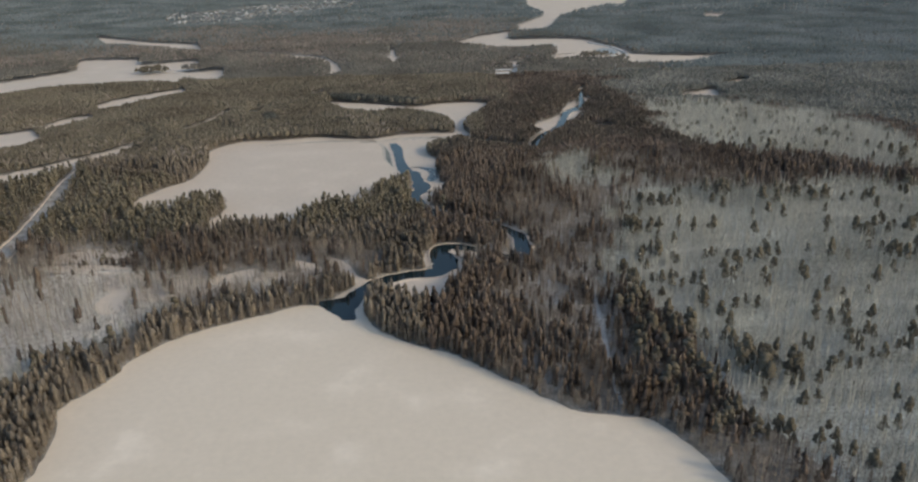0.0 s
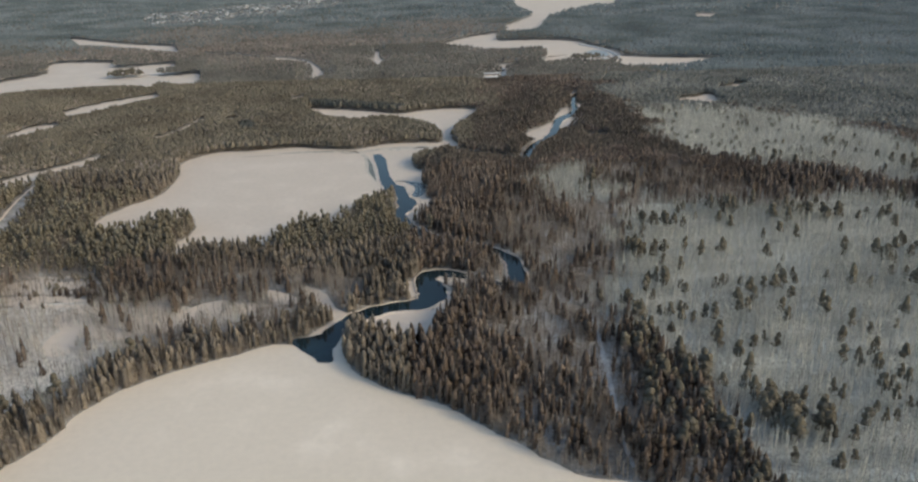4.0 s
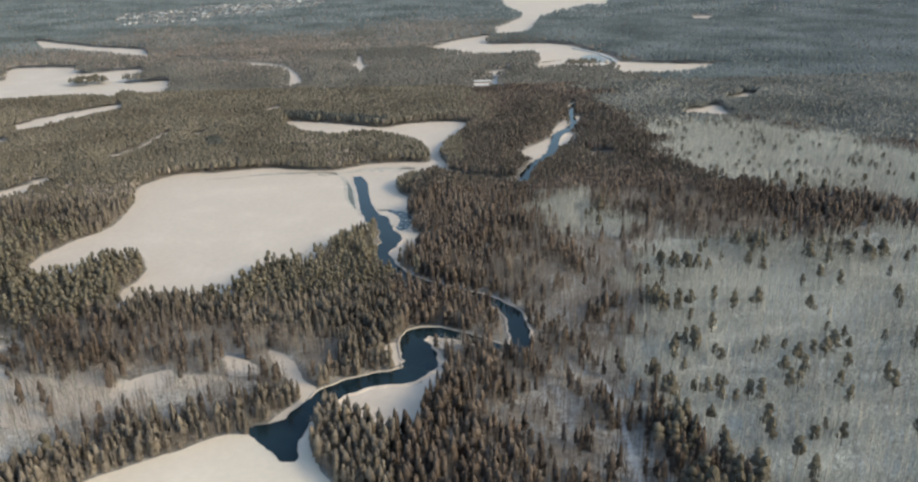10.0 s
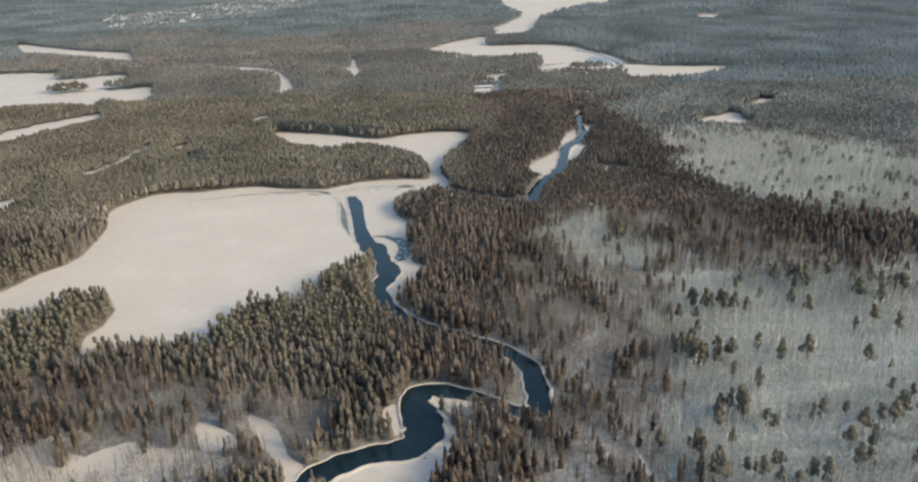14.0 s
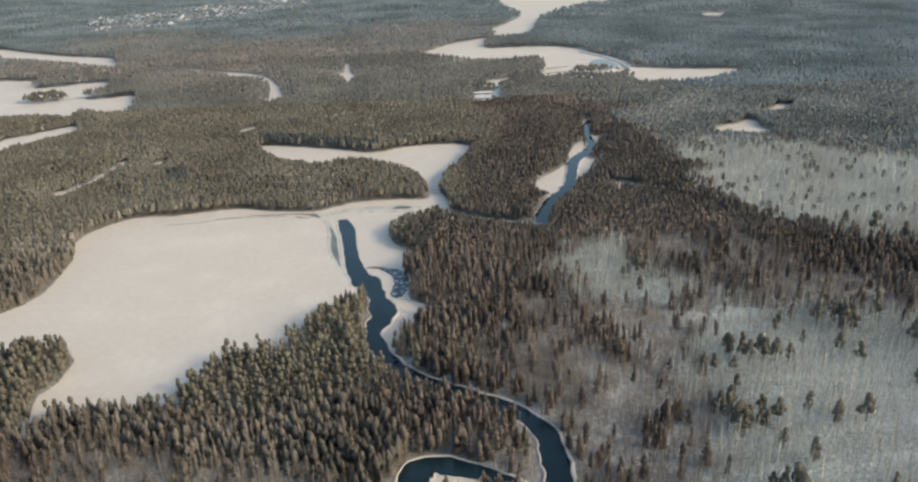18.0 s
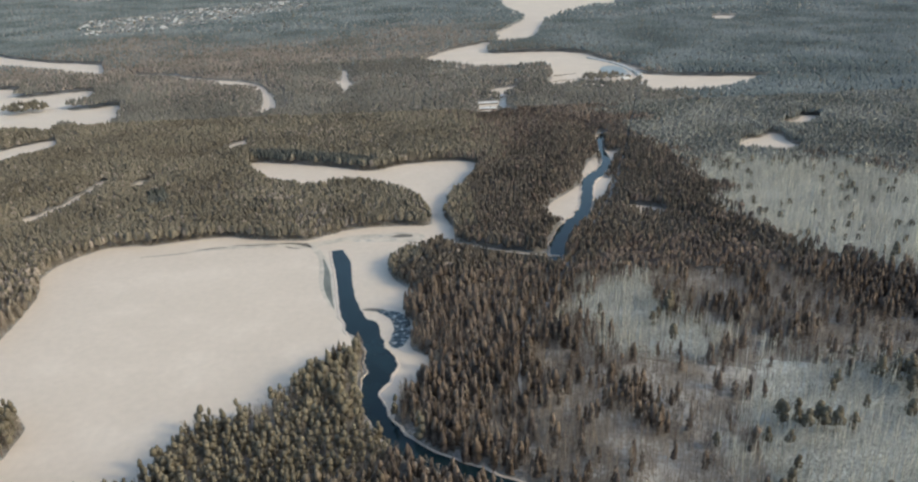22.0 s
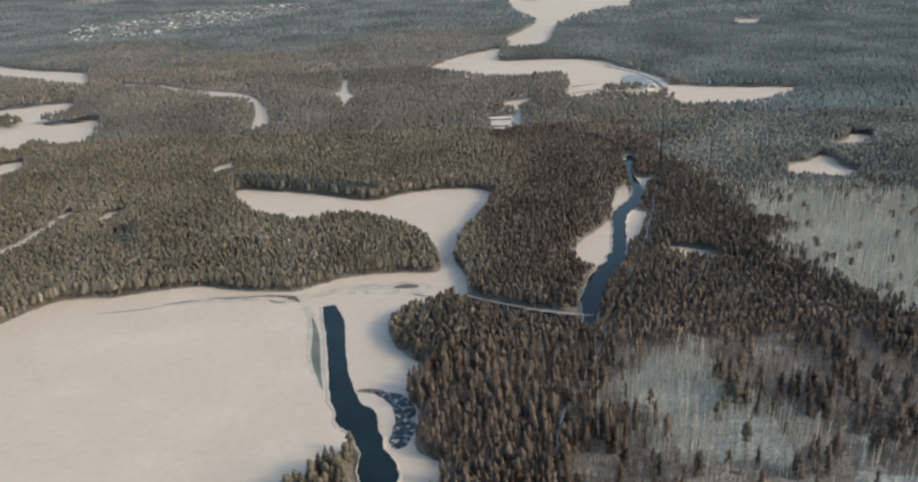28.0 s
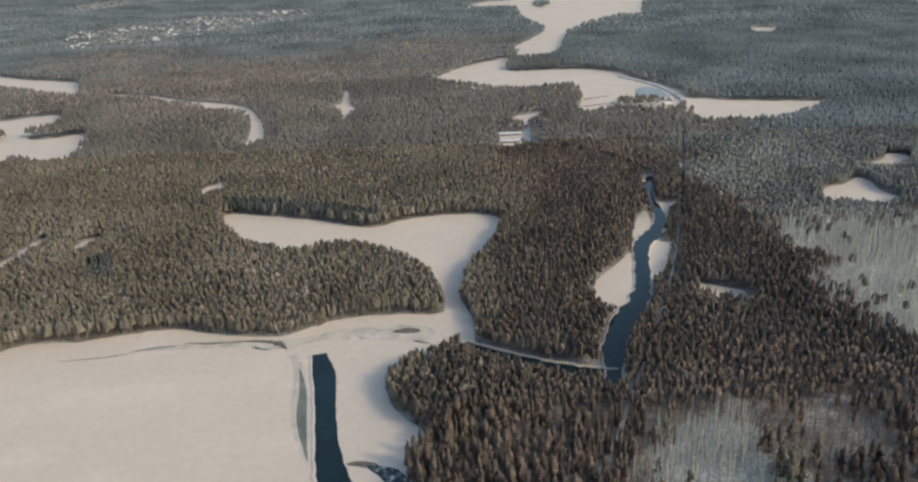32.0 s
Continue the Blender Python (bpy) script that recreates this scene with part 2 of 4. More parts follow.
def bank(name, c, side, mat, label, width=2.0, top=0.75):
    """A raised, uneven lip of snow along one edge of a stream."""
    l0, r0 = sides(c, -0.3)
    k = np.array([1 + 0.9 * noise.noise(Vector((q[0] / 9, q[1] / 9, 5.0 + side))) for q in c])
    l1, r1 = sides(np.column_stack([c[:, :2], c[:, 2] + 2 * width * np.clip(k, 0.25, 2)]))
    a, b = (l0, l1) if side > 0 else (r0, r1)
    m = (a + b) / 2
    n = len(c)
    v = [(*q, 0.1) for q in a] + [(*q, top) for q in a * 0.7 + m * 0.3] + [(*q, top * 0.9) for q in m] + [(*q, -0.1) for q in b]
    f = []
    for j in range(3):
        for i in range(n - 1):
            q = (j * n + i, j * n + i + 1, (j + 1) * n + i + 1, (j + 1) * n + i)
            f.append(q if side > 0 else q[::-1])
    me = bpy.data.meshes.new(name)
    me.from_pydata(v, [], f)
    me.materials.append(mat)
    OPEN.append(np.concatenate([a, b[::-1]]))
    return tagged(new(name, me), label, "snow bank", kind="structure")


# ---- ground ----
g = 24
xs = [math.copysign(abs(i / g) ** 1.8, i) * 9000 for i in range(-g, g + 1)]
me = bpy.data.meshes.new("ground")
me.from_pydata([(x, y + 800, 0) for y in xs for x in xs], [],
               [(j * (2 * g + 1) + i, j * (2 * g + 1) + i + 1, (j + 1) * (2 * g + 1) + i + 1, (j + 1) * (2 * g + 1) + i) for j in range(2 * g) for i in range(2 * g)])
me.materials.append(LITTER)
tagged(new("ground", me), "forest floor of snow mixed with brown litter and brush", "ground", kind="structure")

# ---- frozen lakes and clearings ----
NEAR_LAKE = [(-175, 260), (-174, 268), (-178, 295), (-184, 311), (-171, 338), (-165, 361), (-152, 376), (-125, 395), (-96, 411), (-76, 415), (-64, 429), (-58, 442),
             (-51, 435), (-55, 413), (-54, 398), (-43, 380), (-26, 364), (-5, 352), (3, 348), (22, 326), (42, 307), (56, 297), (78, 293), (88, 281), (96, 266),
             (100, 251), (106, 225), (114, 170), (120, 60), (90, -120), (-60, -200), (-210, -140), (-235, 0), (-215, 130), (-188, 215)]
UPPER_LAKE = [(-261, 611), (-252, 644), (-236, 668), (-233, 691), (-236, 734), (-244, 758), (-241, 778), (-229, 794), (-220, 804), (-188, 807), (-168, 812),
              (-140, 814), (-114, 806), (-86, 803), (-67, 811), (-63, 785), (-56, 745), (-50, 705), (-44, 684), (-42, 646), (-58, 630), (-76, 605), (-90, 592),
              (-105, 586), (-111, 570), (-118, 556), (-124, 547), (-137, 544), (-165, 545), (-173, 540), (-174, 524), (-180, 530), (-186, 560), (-184, 573),
              (-183, 598), (-195, 604), (-210, 606), (-218, 590), (-230, 577), (-246, 580)]
SIDE_BAY = [(-63, 785), (-67, 811), (-54, 819), (-26, 820), (-3, 820), (10, 830), (15, 796), (12, 785), (3, 782), (-6, 772), (-22, 764), (-29, 752), (-28, 739),
            (-21, 724), (-14, 715), (-11, 704), (-17, 694), (-18, 685), (-14, 676), (-13, 663), (-16, 653), (-14, 646), (-8, 641), (-4, 636), (-7, 626), (-12, 614),
            (-20, 603), (-24, 585), (-31, 600), (-31, 630), (-34, 655), (-44, 684), (-50, 705), (-56, 745)]
SMALL_LAKE = [(-2, 800), (-1, 817), (-6, 856), (-19, 884), (-39, 905), (-61, 914), (-84, 908), (-100, 907), (-128, 926), (-156, 975), (-156, 997), (-122, 987),
              (-84, 972), (-51, 956), (-20, 970), (11, 975), (38, 968), (42, 947), (34, 916), (19, 883), (10, 849), (10, 830), (13, 800)]
FAR_LAKE = [(2, 1481), (37, 1444), (80, 1423), (114, 1408), (176, 1405), (158, 1275), (200, 1278), (250, 1264), (275, 1285), (265, 1210), (300, 1204), (323, 1203),
            (358, 1215), (440, 1280), (425, 1292), (364, 1304), (329, 1317), (294, 1334), (293, 1375), (283, 1415), (265, 1459), (253, 1506), (213, 1547),
            (148, 1553), (106, 1562), (118, 1664), (95, 1653), (53, 1615), (8, 1537)]
FAR_LAKE_HEAD = [(110, 1655), (132, 1673), (140, 1784), (167, 1848), (220, 1999), (204, 2101), (199, 2212), (206, 2403), (152, 2423), (98, 2488), (151, 2611),
                 (216, 2636), (300, 2750), (420, 2950), (600, 2900), (590, 2567), (521, 2429), (454, 2183), (405, 2164), (323, 2062), (261, 1942), (215, 1764),
                 (181, 1661), (127, 1650)]
LEFT_LAKE = [(-770, 1090), (-685, 1208), (-640, 1262), (-617, 1314), (-649, 1412), (-551, 1408), (-523, 1350), (-479, 1366), (-438, 1374), (-412, 1307), (-418, 1287),
             (-432, 1274), (-425, 1263), (-401, 1262), (-372, 1274), (-355, 1239), (-338, 1178), (-352, 1142), (-377, 1160), (-395, 1160), (-396, 1135),
             (-449, 1145), (-488, 1139), (-566, 1127), (-609, 1069), (-680, 970)]
lake = "snow-covered frozen lake with wind-packed patches among conifers"
slab("frozen_lake", ragged(smooth(NEAR_LAKE), 2.0), 0.15, NEAR_SNOW, "large frozen lake under wind-packed snow with pale drifts", "frozen lake")
for outline, top, rag in ((UPPER_LAKE, 0.15, 2.0), (SIDE_BAY, 0.19, 1.5), (SMALL_LAKE, 0.23, 2.0), (FAR_LAKE, 0.15, 4.0), (FAR_LAKE_HEAD, 0.19, 5.0), (LEFT_LAKE, 0.15, 4.0)):
    slab("frozen_lake", ragged(smooth(outline), rag), top, SNOW, lake, "frozen lake")

POOLS = [
    [(-560, 800), (-504, 866), (-475, 885), (-447, 850), (-438, 828), (-447, 800), (-461, 783), (-500, 745)],
    [(-450, 665), (-419, 706), (-398, 729), (-365, 767), (-342, 806), (-331, 827), (-324, 768), (-347, 730), (-373, 682), (-393, 661), (-420, 628)],
    [(-463, 1007), (-448, 1053), (-403, 1104), (-375, 1115), (-362, 1068), (-381, 1042), (-420, 985), (-442, 972)],
    [(-475, 885), (-474, 911), (-462, 946), (-438, 956), (-424, 922), (-432, 897), (-447, 872), (-460, 872)],
    [(-762, 1751), (-680, 1697), (-600, 1642), (-514, 1602), (-495, 1573), (-459, 1478), (-470, 1473), (-525, 1510), (-615, 1566), (-689, 1612)],
    [(281, 984), (294, 1000), (312, 1006), (326, 1021), (332, 1008), (329, 986), (333, 967), (315, 948), (288, 950), (273, 956)],
    [(349, 1048), (371, 1064), (387, 1080), (399, 1071), (374, 1036), (350, 1031), (341, 1034)],
    [(575, 1916), (611, 1922), (643, 1894), (596, 1800), (562, 1802), (545, 1823)],
]
for i, outline in enumerate(POOLS):
    p = smooth(outline)
    slab("frozen_pond", ragged(inset(p, 5.0), 6.0, 9.0) if i < 4 else ragged(inset(p, 14.0 if i == 7 else 0.0), 2.0), 0.15, SNOW, "small snow-covered frozen pond enclosed by forest", "frozen pond")

CLEARINGS = [
    [(-305, 870), (-296, 888), (-289, 906), (-284, 931), (-278, 963), (-270, 952), (-274, 919), (-280, 893), (-286, 873), (-295, 857)],
    [(-248, 933), (-249, 949), (-238, 961), (-233, 952), (-237, 940), (-240, 928)],
    [(-190, 1042), (-192, 1066), (-179, 1078), (-173, 1062), (-179, 1046)],
    [(-285, 1422), (-238, 1398), (-210, 1363), (-183, 1287), (-169, 1219), (-175, 1197), (-182, 1183), (-185, 1157), (-190, 1168), (-194, 1231), (-206, 1300), (-227, 1349), (-271, 1369)],
    [(-409, 1488), (-362, 1473), (-322, 1442), (-282, 1414), (-275, 1395), (-322, 1418), (-362, 1448), (-409, 1466)],
    [(-114, 1447), (-111, 1380), (-126, 1377), (-108, 1336), (-97, 1275), (-91, 1326), (-80, 1345), (-97, 1362), (-107, 1447)],
    [(80, 1250), (88, 1280), (102, 1284), (119, 1294), (106, 1258), (88, 1237)],
    [(56, 1150), (58, 1204), (76, 1206), (92, 1210), (90, 1180), (82, 1158), (70, 1140)],
    [(88, 851), (102, 870), (118, 891), (116, 865), (113, 848), (97, 815), (85, 816), (83, 832)],
    [(122, 876), (130, 899), (140, 907), (146, 902), (137, 875), (127, 853), (118, 848)],
    [(126, 921), (136, 950), (146, 965), (143, 936), (135, 918), (122, 900)],
    [(151, 968), (158, 983), (165, 980), (173, 982), (163, 960), (153, 947)],
    [(142, 845), (159, 839), (170, 828), (163, 808), (144, 814), (137, 826)],
    [(-47, 439), (-36, 446), (-7, 449), (-1, 453), (-3, 438), (-9, 418), (-15, 409), (-26, 413), (-39, 421), (-46, 429)],
    [(-86, 484), (-81, 483), (-72, 473), (-64, 455), (-57, 445), (-60, 432), (-64, 424), (-75, 418), (-70, 430), (-64, 439), (-68, 450), (-78, 464)],
    [(-107, 481), (-92, 473), (-87, 463), (-100, 462)],
    [(-27, 483), (-22, 488), (-16, 479), (-15, 470), (-23, 465), (-27, 472)],
    [(-6.5, 491.5), (-1, 493), (5, 488.5), (13, 482), (10, 477), (3, 480), (-3, 485)],
    [(-9, 486), (-4.5, 475), (-1.5, 466), (-3, 456), (-8, 449.5), (0, 446), (4.5, 454), (4, 467), (0, 477), (-5, 489)],
    [(-152, 452), (-144, 464), (-130, 469), (-128, 459), (-136, 451), (-144, 443)],
    [(-213, 416), (-211, 440), (-199, 434), (-197, 409)],
    [(-199, 483), (-168, 484), (-150, 474), (-164, 466), (-190, 470)],
    [(-140, 462), (-112, 464), (-100, 458), (-122, 450), (-142, 446)],
    [(-286, 498), (-238, 512), (-215, 500), (-232, 492), (-276, 486)],
    [(-280, 480), (-240, 484), (-222, 478), (-250, 470)],
    [(-218, 462), (-180, 466), (-150, 458), (-130, 444), (-150, 432), (-182, 424), (-215, 440)],
]
for i, outline in enumerate(CLEARINGS):
    p = smooth(outline, step=2.0)
    far = i < 6
    p = inset(p, {3: 4.0, 5: 0.5, 7: 4.0, 12: 3.5}.get(i, 0.0))
    p = ragged(inset(p, 0.5), 4.0, 6.0) if far and i != 3 and i != 5 else ragged(p, 1.0, 6.0)
    slab("snow_clearing", p, 0.10 + 0.001 * i, SNOW, "ragged clearing of clean snow between low trees" if far else "open patch of clean snow between the trees", "snow clearing", keep=i < len(CLEARINGS) - 5)

# ---- streams ----
RIVER = smooth([(-63, 420, 9), (-61, 425, 11), (-56, 435, 11), (-46, 445, 12), (-32, 452, 11), (-20, 454, 13), (-13, 457.5, 16), (-9, 467, 18), (-11, 479, 15), (-13.5, 488, 13.5),
                (-11.5, 494.5, 12.5), (-5, 498, 11.5), (5, 494.5, 10.5), (13, 491, 9), (24, 483.5, 7.5), (33, 477.5, 8), (40, 477.5, 11), (42.3, 488, 11), (42.3, 502, 10.5), (41.5, 514, 9.5), (35, 526, 9), (24, 537, 9),
                (6, 549, 10), (-12, 562, 10), (-24, 577, 10), (-32, 597, 9), (-34, 609, 8.5), (-32, 619, 12), (-29.5, 629, 15.5), (-30.8, 638, 13), (-33.5, 650, 11), (-36.5, 661, 13.5), (-40.5, 671, 15.5), (-46.5, 684, 12.5),
                (-51.5, 706, 9.5), (-55.5, 735, 9), (-58.5, 758, 10.5), (-63.7, 781, 9.5)], closed=False, step=1.5)
UPSTREAM = smooth([(73, 738, 8), (78, 762, 10), (83, 780, 12), (94, 803, 14), (105, 822, 11), (113, 844, 10), (120, 873, 9), (127, 901, 11), (140, 921, 11), (152, 948, 8),
                   (156, 983, 6), (161, 1019, 6), (171, 1044, 8)], closed=False, step=1.5)
HEADWATER = smooth([(171, 1044, 6), (150, 1085, 5), (118, 1125, 6), (97, 1142, 8), (86, 1172, 9), (90, 1200, 8), (93, 1230, 6), (88, 1246, 4)], closed=False, step=2.0)
CANAL = smooth([(8, 785, 4), (20, 776, 5), (32, 768.5, 6), (46, 760.5, 6.5), (60, 754, 7), (72, 750.5, 7.5), (78, 750, 6)], closed=False, step=1.5)
for course, size in ((RIVER, 8.0), (UPSTREAM, 7.0), (CANAL, 5.0)):
    for row in course:
        calm = 0.25 if course is RIVER and row[1] > 690 else 1.0
        row[2] *= 1 + calm * 0.35 * noise.noise(Vector((row[0] / size, row[1] / size, 2.2))) + 0.10 * noise.noise(Vector((row[0] / size * 3.5, row[1] / size * 3.5, 6.2)))
n_end = 14
RIVER[-n_end:, 2] *= np.linspace(1, 0.75, n_end)
band("river_water", RIVER, 0.36, WATER, "dark open water of a winding river", "river")
slab("river_water", ragged(smooth([(-83, 417), (-78, 409), (-73, 403), (-69, 399), (-65, 394), (-61, 393), (-58.5, 395), (-60, 404), (-58, 413), (-57, 423), (-54, 433), (-59, 438), (-63, 431), (-67, 424), (-74, 420)], step=1.0), 0.8, 4.0), 0.352, WATER, "dark open water where the river meets the frozen lake", "river")
band("river_water", UPSTREAM, 0.36, WATER, "dark open water of the upper river reach", "river")
band("stream_ice", HEADWATER, 0.30, GREY_ICE, "grey ice of the stream above the dam", "stream")
band("canal_water", CANAL, 0.32, WATER, "narrow dark stream between snow banks", "stream")
OPEN.append(np.concatenate([CANAL[:, :2] + (0, 2), (CANAL[:, :2] - (4, 11))[::-1]]))
lip = "raised lip of snow along the river"
lake_from = int(np.argmax(RIVER[:, 1] > 668))
bank("snow_bank", RIVER[10:lake_from], 1, SNOW, lip, 1.3)
bank("snow_bank", RIVER[8:lake_from - 8], -1, SNOW, lip, 1.5)
bank("snow_bank", RIVER[lake_from:], 1, SNOW, lip, 2.2, 0.5)
bank("snow_bank", UPSTREAM, 1, SNOW, lip, 0.8)
bank("snow_bank", UPSTREAM, -1, SNOW, lip, 0.8)
bank("snow_bank", CANAL, 1, SNOW, lip, 1.8, 1.0)
for pts in ([(-160, 792, 1), (-146, 795, 5), (-121, 796.5, 8), (-100, 796, 8), (-84, 793, 9), (-66, 798, 6), (-52, 801, 3)],
            [(-84, 796, 3.0), (-78, 785, 5.0), (-74.5, 776, 4.4), (-71.3, 766, 5.2), (-68.6, 752, 7.0), (-66.2, 736, 9.0), (-63.6, 719, 8.0), (-60.5, 705, 4.6), (-57.8, 695, 0.8)]):
    band("damp_snow", smooth(pts, closed=False, step=1.5), 0.209 - 0.003 * (pts[0][1] > 795), DAMP, "damp greyish snow along a crack in the lake ice", "damp snow", thick=0.02, keep=False)
crack = "dark wet crack in the lake ice"
for pts in ([(-134, 799, 0.4), (-121, 797.3, 1.8), (-112, 797.7, 1.2), (-100, 797.7, 1.8), (-92, 796.4, 2.8), (-86, 794, 4.2), (-81, 788, 1.0)],
            [(-158, 793.5, 0.4), (-146, 795.5, 1.6), (-137, 796.5, 0.5)], [(-99, 792, 0.5), (-93.5, 788.9, 1.8), (-88.5, 788.2, 0.6)],
            [(-192, 786, 0.3), (-172, 788, 0.9), (-160, 791, 0.3)]):
    c = smooth(pts, closed=False, step=1.0)
    c[:, 2] *= [1 + 0.6 * noise.noise(Vector((q[0] / 2.5, q[1] / 2.5, 4.0))) for q in c]
    band("ice_crack", c, 0.235, CRACK, crack, "ice crack", thick=0.02, keep=False)
band("melt_seam", smooth([(-71.5, 768, 0.6), (-68.8, 757, 2.2), (-66.6, 744, 3.6), (-65.2, 730, 4.4), (-62.8, 716, 3.4), (-60.0, 704, 1.6), (-58.2, 697, 0.4)], closed=False, step=1.5),
     0.235, SEAM, "dark green-grey melt seam beside the open river", "melt seam", thick=0.02, keep=False)
for outline, mat, top in (([(-66, 801), (-54, 806), (-40, 807), (-26, 808), (-12, 805), (-6, 797), (-14, 789), (-30, 792), (-46, 793), (-58, 797)], DAMP, 0.2),
                          ([(-54, 796), (-44, 798.5), (-34, 797.6), (-24, 796), (-31, 795), (-45, 794.2)], MELT, 0.215),
                          ([(-46, 802.5), (-38, 804.5), (-28, 803.5), (-36, 801.5)], MELT, 0.215),
                          ([(-18, 791), (-13, 789.5), (-9, 786), (-14, 788)], CRACK, 0.22),
                          ([(-29, 800.5), (-22, 804), (-16, 803.5), (-14, 799.5), (-19.5, 798.3), (-25, 799)], CRACK, 0.225),
                          ([(-34, 692), (-27, 691), (-21, 687), (-16.5, 679), (-15.5, 665), (-19, 652), (-24, 649), (-26.5, 655), (-25, 664), (-24.5, 673), (-27.5, 682), (-32, 688)], WET, 0.222),
                          ([(-43, 693.5), (-36, 695), (-30, 692.5), (-33, 690.5), (-39, 692)], CRACK, 0.22)):
    slab("slush_patch", ragged(smooth(outline, step=1.0), 0.7, 4.0), top, mat, "patch of dark wet slush on the lake snow", "slush", thick=0.02, keep=False)

# ---- tracks and roads ----
ROAD = smooth([(-303, 440, 15), (-311, 500, 15), (-316, 549, 15), (-329, 614, 14), (-342, 670, 12), (-349, 716, 8)], closed=False)
band("road", ROAD, 0.12, ROAD_SNOW, "snowy forest road with packed wheel tracks", "road")
for side in (1, -1):
    bank("snow_bank", ROAD, side, SNOW, "ploughed snow bank along the forest road", 2.2 if side > 0 else 1.0, 0.8)
# cleared rows in the young plantation
for pts in ([(-264, 511, 2), (-246, 510, 3), (-224, 508, 2)], [(-260, 500, 2), (-241, 499, 4), (-220, 497, 3)], [(-254, 487, 3), (-236, 486, 4), (-215, 485, 3)],
            [(-250, 477, 2), (-232, 476, 4), (-211, 475, 3)], [(-246, 469, 2), (-228, 468, 3), (-208, 466, 2)]):
    c = smooth(pts, closed=False, step=1.5)
    c[:, 2] *= [1 + 0.7 * noise.noise(Vector((q[0] / 5, q[1] / 5, 8.0))) for q in c]
    c[:, 1] += [2.0 * noise.noise(Vector((q[0] / 8, q[1] / 8, 1.0))) for q in c]
    band("snow_row", c, 0.14, SNOW, "narrow cleared row of snow between young trees", "snow clearing")
for pts in ([(101, 778, 1.2), (88, 750, 1.4), (76, 724, 1.8), (65, 699, 2), (49, 670, 2), (41, 645, 1.8), (36, 623, 1.6), (34, 600, 1.2)],
            [(74, 465, 1.0), (77, 437, 1.6), (77, 407, 2.0), (75, 376, 2.2), (73, 350, 2.2), (71, 327, 2.0), (71, 304, 1.6)],
            [(280, 1311, 4), (268, 1258, 3), (243, 1200, 2.2), (218, 1114, 1.6), (191, 1028, 1.3), (170, 960, 1.3), (158, 925, 1.2), (143.5, 884, 1.2), (129, 845, 1.3), (104, 785, 1.2)]):
    band("forest_track", smooth(pts, closed=False), 0.1, TRACK, "narrow snow-covered track cut through the forest", "track")

# ---- forest ----
REGION_BARE = [smooth(p) for p in (
    [(146, 616), (165, 618), (235, 604), (300, 612), (373, 600), (450, 575), (330, 380), (215, 200), (160, 235), (139, 256), (124, 290), (120, 335), (112, 380), (97, 402), (88, 425), (88, 450), (93, 487), (108, 509), (125, 562)],
    [(76, 683), (90, 706), (105, 710), (124, 705), (130, 667), (134, 632), (114, 622), (92, 628), (70, 642)],
    [(222, 918), (270, 930), (330, 908), (372, 868), (430, 800), (440, 690), (420, 640), (366, 640), (342, 655), (308, 685), (275, 712), (245, 735), (222, 770), (212, 800), (211, 850)],
    [(-328, 463), (-290, 460), (-202, 473), (-142, 460), (-90, 456), (-101, 439), (-153, 411), (-184, 385), (-205, 332), (-222, 317), (-260, 313)])]
DARK_BELT = smooth([(85, 735), (112, 790), (125, 830), (160, 980), (198, 966), (206, 875), (207, 810), (222, 762), (245, 727), (275, 704), (308, 676), (342, 647), (366, 630), (450, 590), (440, 572), (366, 612), (339, 620),
                    (291, 620), (250, 642), (224, 656), (213, 690), (200, 735), (175, 762), (150, 768), (115, 764)])
RUSSET_BELT = smooth([(86, 722), (110, 752), (125, 763), (150, 768), (176, 764), (200, 735), (213, 690), (224, 656), (250, 638), (290, 618), (240, 606), (179, 628), (149, 634), (136, 637), (134, 664), (128, 700), (109, 714)])
GREY_WOOD = smooth([(214, 905), (200, 985), (205, 1060), (235, 1160), (800, 1180), (800, 560), (480, 560), (450, 640), (445, 720), (432, 800), (374, 872), (332, 910), (270, 934), (225, 922)])
PINE_SHORE = [smooth(p) for p in (
    [(90, 372), (107, 381), (116, 374), (118, 349), (121, 326), (118, 302), (124, 276), (104, 272), (93, 290), (89, 306), (82, 325), (79, 340), (86, 358)],
    [(87, 410), (100, 414), (100, 389), (93, 377), (86, 386)])]
# patches of forest whose shade is given by darker crown colour
SHADE_EDGE = [smooth(p) for p in (
    [(-156, 1012), (-122, 1006), (-84, 990), (-45, 972), (-51, 957), (-84, 973), (-122, 988), (-157, 999)],
    [(-222, 904), (-210, 906), (-199, 880), (-211, 872)])]
REGION_MIXED = [smooth(p) for p in (
    [(60, 640), (100, 622), (142, 612), (122, 560), (106, 512), (90, 490), (86, 450), (86, 420), (98, 398), (88, 370), (78, 340), (84, 318), (68, 348), (52, 374), (33, 397), (12, 416), (4, 432), (14, 446), (45, 456), (58, 472), (62, 500), (66, 560), (50, 600)],)]
LEFT_MIX = smooth([(-340, 400), (-320, 515), (-200, 520), (-90, 505), (-50, 475), (-62, 446), (-120, 415), (-180, 385), (-250, 330)])
PINES = smooth([(-42, 642), (-30, 640), (-30, 600), (-10, 570), (-60, 540), (-130, 540), (-105, 584), (-76, 604)])

